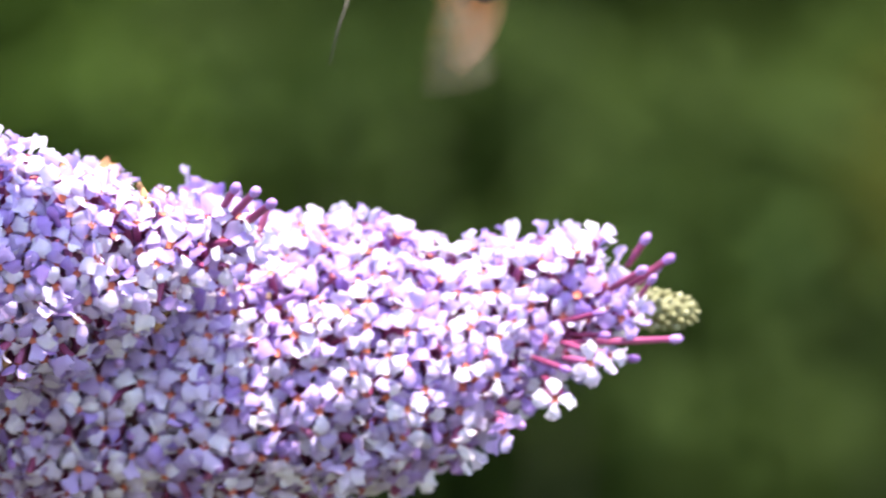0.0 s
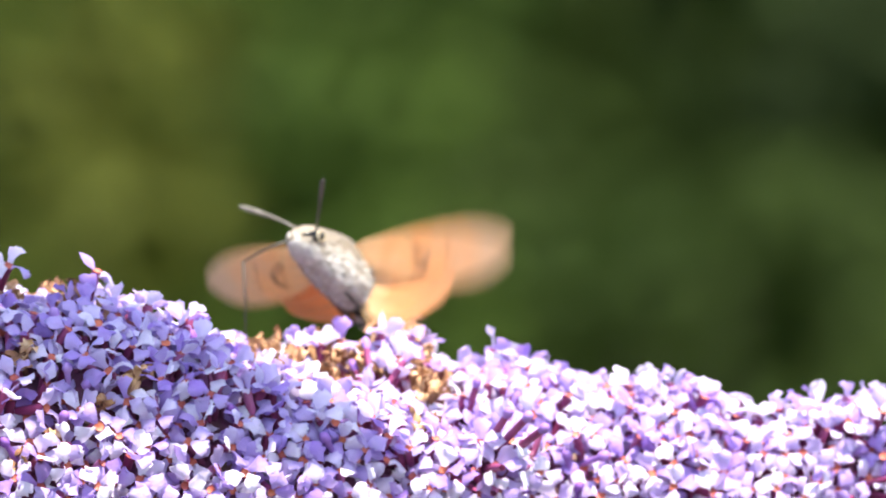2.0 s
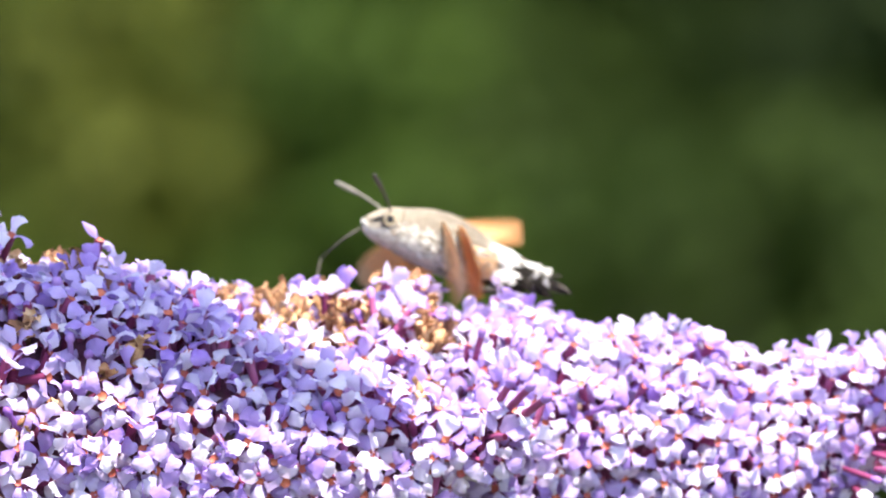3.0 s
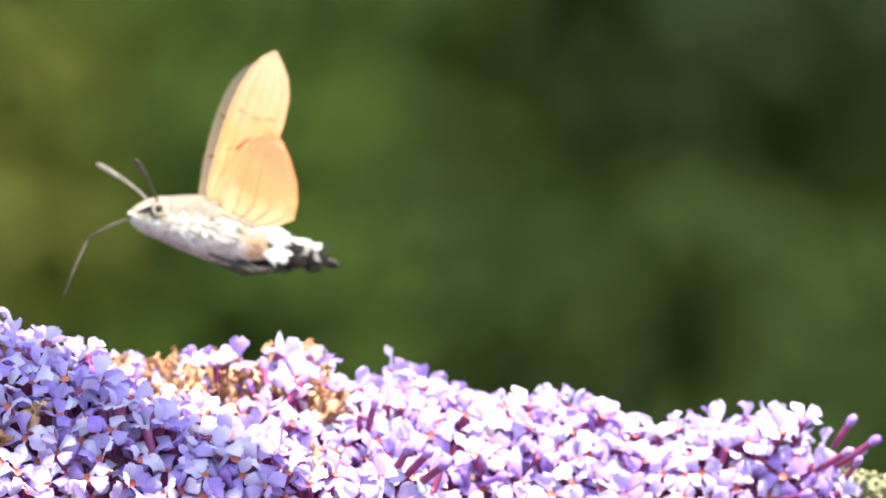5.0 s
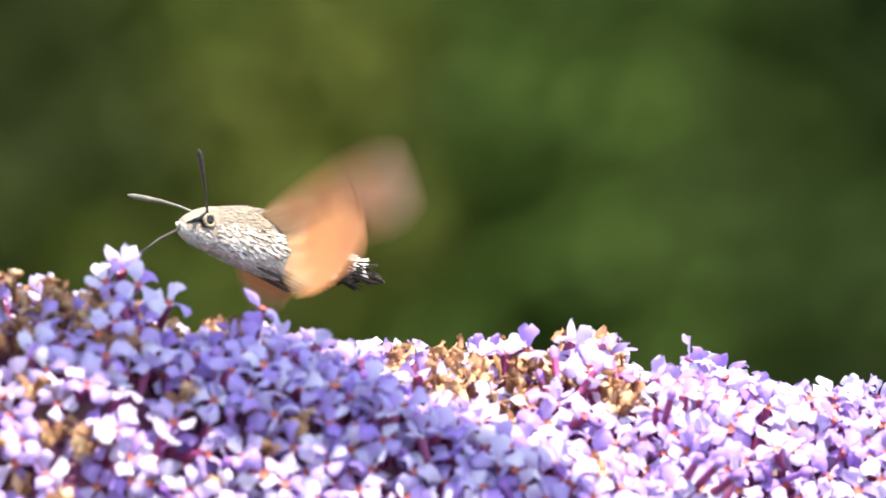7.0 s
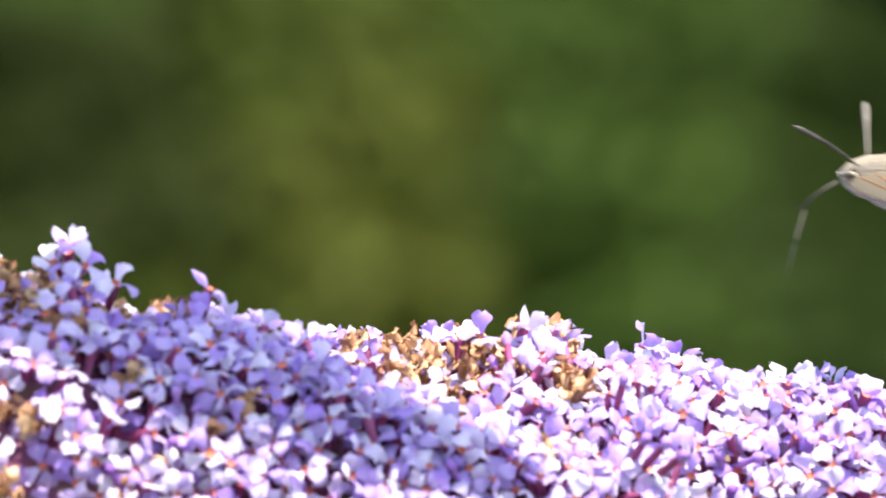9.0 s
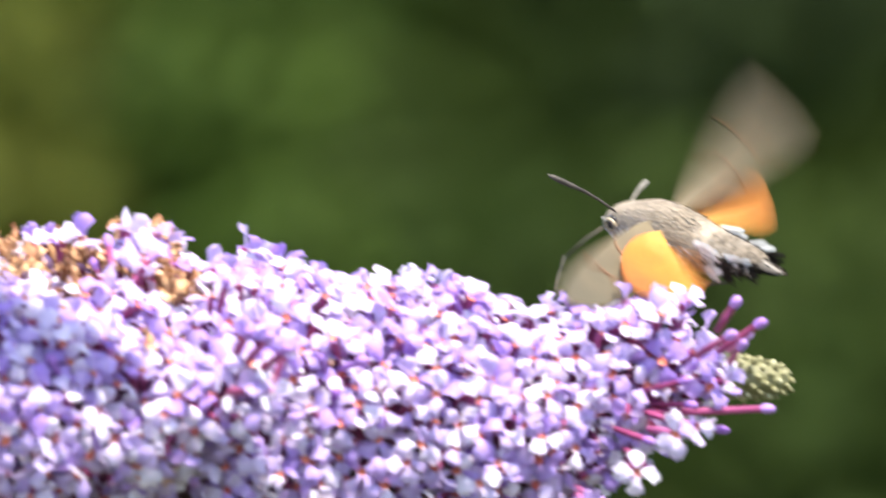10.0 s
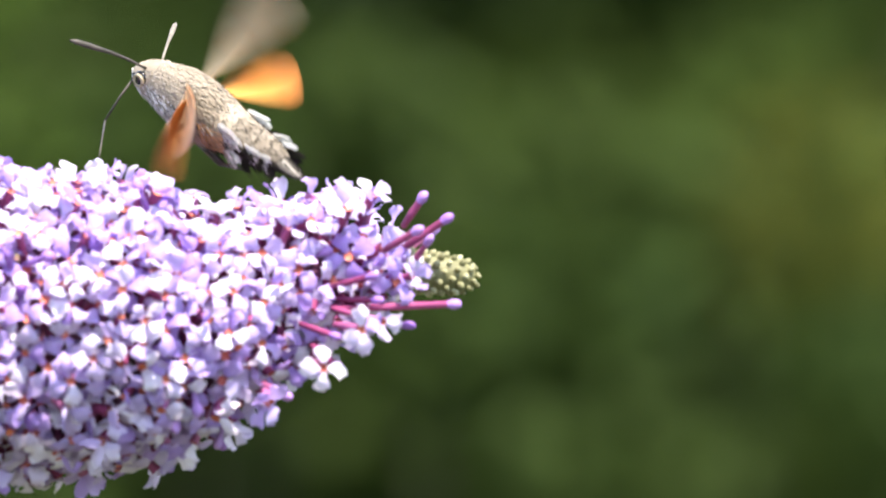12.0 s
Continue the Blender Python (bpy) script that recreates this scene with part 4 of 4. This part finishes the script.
# wings as seen through the lens from root to tip (across, down): seconds, near forewing, far forewing, near hindwing, far hindwing, twists of the near and far wings,
# and how each of the four lies: 0 square to the body, 1 spread flat to the lens, 2 or 3 nearly edge-on with its lower or upper face showing
BEAT = [
    (0.0, (-27, 250), (40, 215), (60, -80), (60, -90), -30, 0, (0, 0, 0, 0)), (0.5, (160, -255), (25, -240), (140, -125), (40, -120), 0, -20, (0, 0, 0, 0)), (1.0, (175, -200), (95, -185), (132, -100), (70, -110), -6, -20, (0, 0, 0, 0)),
    (1.5, (160, -205), (-10, -170), (135, -100), (20, -110), -6, -20, (0, 0, 0, 0)), (2.0, (275, -45), (-235, 18), (160, 25), (-95, 75), -52, 50, (0, 0, 1, 0)), (2.5, (262, -122), (-100, 95), (165, -12), (-40, 100), -34, 30, (0, 0, 1, 0)),
    (3.0, (32, 70), (-165, 82), (34, 52), (128, -20), 20, 20, (2, 0, 2, 2)), (3.5, (178, -218), (185, -205), (130, -112), (135, -90), 0, 0, (0, 0, 0, 0)), (5.5, (165, -225), (195, -210), (115, -110), (135, -80), 0, 0, (0, 0, 0, 0)),
    (6.0, (8, 30), (-95, 150), (26, 24), (25, 110), 35, 0, (3, 0, 3, 0)), (6.5, (195, -245), (190, -235), (135, -115), (140, -95), 0, 0, (0, 0, 0, 0)), (7.0, (262, -112), (-20, 135), (162, -14), (20, 110), -36, 20, (0, 0, 1, 0)),
    (7.5, (180, -195), (40, -155), (142, -85), (40, -90), -4, -10, (0, 0, 0, 0)), (8.4, (150, -200), (60, -190), (130, -60), (60, -100), 0, 0, (0, 0, 0, 0)), (9.5, (-150, 120), (150, -150), (-70, 85), (100, -60), 0, 0, (0, 0, 1, 0)),
    (10.0, (-190, 125), (180, -215), (-75, 90), (118, -58), -30, 0, (0, 0, 1, 0)), (10.5, (-200, 102), (215, -38), (-85, 92), (112, 5), -42, 15, (0, 0, 1, 0)), (11.0, (8, 30), (110, -160), (-58, 50), (110, -42), 30, -26, (2, 0, 3, 0)),
    (11.5, (-238, 82), (135, -110), (-105, 98), (105, -10), -50, -10, (0, 0, 1, 0)), (12.0, (12, 30), (110, -172), (-58, 62), (118, -50), 30, -30, (2, 0, 3, 0))]
FLUTTER = {0.0: 60, 0.5: 60, 1.5: 60, 3.0: 36, 6.0: 50, 6.5: 40, 3.5: 40, 10.0: 72, 10.5: 72, 11.0: 76, 11.5: 76, 12.0: 76}   # wider strokes, degrees
# antennae as seen through the lens (across, down): seconds, near, far
FEEL = [(0.0, 0, -80, -127, -60), (0.5, 8, -80, -127, -68), (1.0, -5, -85, -135, -50), (1.5, 10, -100, -135, -45), (2.0, 15, -88, -112, -45), (2.5, -15, -90, -120, -60), (3.0, -28, -66, -95, -58),
        (3.5, -72, -74, -80, -70), (5.5, -78, -62, -74, -66), (6.0, -60, -60, -86, -30), (6.5, -38, -80, -97, -38), (7.0, -8, -108, -130, -35), (7.5, 22, -110, -135, -35), (7.9, -10, -100, -125, -45),
        (8.3, -60, -90, -90, -60), (8.7, -90, -80, -50, -90), (9.1, -110, -70, 0, -90), (9.5, -125, -60, 30, -60), (10.0, -122, -65, 33, -45), (10.5, -130, -53, 44, -54), (11.0, -126, -58, 35, -62),
        (11.5, -145, -50, 34, -44), (12.0, -136, -50, 25, -72)]
# tongue: seconds, knee from the head's tip and end from the knee, as seen through the lens
SIP = [(0.0, -80, 70, -40, 140), (0.5, -72, 50, -50, 128), (1.0, -83, 45, -6, 100), (1.5, -78, 37, -7, 95), (2.0, -87, 40, 4, 135), (2.5, -110, 8, -12, 180), (3.0, -80, 60, -20, 100), (3.5, -58, 55, -40, 90),
       (5.5, -85, 45, -46, 115), (6.0, -75, 45, -30, 110), (6.5, -68, 80, -25, 60), (7.0, -60, 40, -10, 70), (7.5, -60, 50, -10, 90), (9.5, -80, 60, -30, 110), (10.5, -70, 60, -25, 100), (12.0, -85, 125, -8, 55)]


def aim_at(t):
    for a, b in zip(AIM, AIM[1:]):
        if a[0] <= t <= b[0]:
            f = (t - a[0]) / (b[0] - a[0])
            return [p + (q - p) * f for p, q in zip(a, b)]
    return list(AIM[-1])


def body_pose(t, hx, hy, tx, ty, turn, y=0.012):
    r = aim_at(t)
    s = r[3]
    c = flat(r[1] + ((hx + tx) / 2 - U0) / s, r[2] + ((hy + ty) / 2 - V0) / s, y)
    dx, dz = (tx - hx) / s * K, (ty - hy) / s * K
    pitch = math.asin(max(-0.9, min(0.9, dz / L_BODY)))
    yaw = math.acos(max(0.3, min(1.0, dx / (L_BODY * math.cos(pitch))))) * turn
    return pose(*c, 22 if turn < 0 else -6, math.degrees(pitch), math.degrees(yaw))


def between(rows, t):
    for a, b in zip(rows, rows[1:]):
        if a[0] <= t <= b[0]:
            f = (t - a[0]) / (b[0] - a[0])
            return a[1].lerp(b[1], f)
    return rows[-1][1]


def wing_frame(body, dx, dy, s, side, reach, twist, way, ahead_of):
    """Turn of a wing in the moth's space; side -1 towards the lens; ahead_of: the forewing's direction as seen through the lens."""
    vx, vz = dx * K / s / reach, -dy * K / s / reach
    r = math.hypot(vx, vz)
    if r > 0.985:
        vx, vz, r = vx / r * 0.985, vz / r * 0.985, 0.985
    span = Vector((vx, side * math.sqrt(1 - r * r), vz))
    turn = body.to_3x3()
    ahead = turn @ Vector((-1, 0, 0))
    depth = Vector((0, 1, 0))
    if way == 1:
        lead = depth.cross(span).normalized()
        if lead.dot(Vector((ahead_of[0], 0, -ahead_of[1]))) < 0:
            lead = -lead
    elif way > 1:
        edge = (span * depth.dot(span) - depth).normalized()
        lead = Matrix.Rotation(radians(abs(twist)), 3, span) @ edge
        shows_lower = span.cross(lead).y * side > 0
        if shows_lower != (way == 2):
            lead = Matrix.Rotation(-radians(abs(twist)), 3, span) @ edge
    else:
        lead = (ahead - span * ahead.dot(span)).normalized()
        lead = Matrix.Rotation(radians(twist), 3, span) @ lead
    z = span.cross(lead)
    m = Matrix((span, lead, z)).transposed()
    return (turn.inverted() @ m).to_quaternion()


ROOTS = {"near_fore": Vector((-0.15, -0.050, 0.092)), "far_fore": Vector((-0.15, 0.050, 0.092)), "near_hind": Vector((-0.07, -0.078, 0.062)), "far_hind": Vector((-0.07, 0.078, 0.062))}


def wing_rows(flight, which, column, side, reach):
    root = ROOTS[which] * L_BODY
    keys = []
    for row in BEAT:
        t = row[0]
        d = row[column]
        twist = row[5 if side < 0 else 6]
        way = row[7][column - 1]
        if column > 2 and way == 0:
            twist *= 0.5
        keys.append((t, wing_frame(between(flight, t), d[0], d[1], aim_at(t)[3], side, reach, twist, way, row[1 if side < 0 else 2])))
    rows = []
    step = 0.025

    def put(t, q, swing):
        axis = between(flight, t).to_3x3().inverted() @ Vector((0.3, -0.92 * side, 0.15))
        rows.append((t, Matrix.Translation(root) @ (Matrix.Rotation(radians(swing), 4, axis) @ q.to_matrix().to_4x4())))

    for (t0, q0), (t1, q1) in zip(keys, keys[1:]):
        put(t0, q0, 0)
        wide0, wide1 = FLUTTER.get(t0, 50), FLUTTER.get(t1, 50)
        put(t0 + step, q0.slerp(q1, 0.05), wide0 * side)
        if wide0 > 40:
            put(t0 + 2 * step, q0.slerp(q1, 0.1), wide0 * 0.4 * side)
        n = max(2, round((t1 - t0) / 0.1))
        for i in range(1, n):
            f = i / n
            put(t0 + (t1 - t0) * f, q0.slerp(q1, f), (33 * math.sin(i * 2.35 + t0)) * side)
        if wide1 > 40:
            put(t1 - 2 * step, q0.slerp(q1, 0.9), -wide1 * 0.4 * side)
        put(t1 - step, q0.slerp(q1, 0.95), -wide1 * side)
    put(keys[-1][0], keys[-1][1], 0)
    put(keys[-1][0] + step, keys[-1][1], FLUTTER.get(keys[-1][0], 50) * side)
    return rows


def feeler_rows(flight, side):
    rows = []
    for row in FEEL:
        b = between(flight, row[0])
        d = Vector((row[1 if side < 0 else 3], 0, -row[2 if side < 0 else 4])) * K / aim_at(row[0])[3]
        ln = 0.37 * L_BODY
        d.y = side * math.sqrt(max(ln * ln - d.length_squared, 0))
        d = (b.to_3x3().inverted() @ d).normalized()
        rows.append((row[0], Matrix.Translation(Vector((-0.385, side * 0.045, 0.078)) * L_BODY) @ d.to_track_quat("X", "Z").to_matrix().to_4x4()))
    return rows


def tongue_rows(flight):
    up, low = [], []
    for t, kx, ky, ex, ey in SIP:
        b = between(flight, t)
        inv = b.to_3x3().inverted()
        tip = Vector((-0.475, 0, -0.012)) * L_BODY
        out = []
        for dx, dy, ln in ((kx, ky, P_UP), (ex, ey, P_LOW)):
            d = Vector((dx, 0, -dy)) * K / aim_at(t)[3]
            d.y = -math.sqrt(max(ln * ln - d.length_squared, 0)) * 0.8
            out.append((inv @ d).normalized())
        for rows, at, d in ((up, tip, out[0]), (low, tip + out[0] * P_UP, out[1])):
            rows.append((t, Matrix.Translation(at) @ d.to_track_quat("X", "Z").to_matrix().to_4x4()))
    return up, low


def motions():
    walk(spike_a, [(t, pose(u * K, 0, -v * K)) for t, u, v in SWAY])
    flight = [(r[0], body_pose(*r)) for r in FLIGHT]
    walk(moth, flight)
    walk(near_fore, wing_rows(flight, "near_fore", 1, -1, L_WING))
    walk(far_fore, wing_rows(flight, "far_fore", 2, 1, L_WING))
    walk(near_hind, wing_rows(flight, "near_hind", 3, -1, L_HIND))
    walk(far_hind, wing_rows(flight, "far_hind", 4, 1, L_HIND))
    walk(feelers[0], feeler_rows(flight, -1))
    walk(feelers[1], feeler_rows(flight, 1))
    up, low = tongue_rows(flight)
    walk(tongue, up)
    walk(tongue_low, low)


motions()
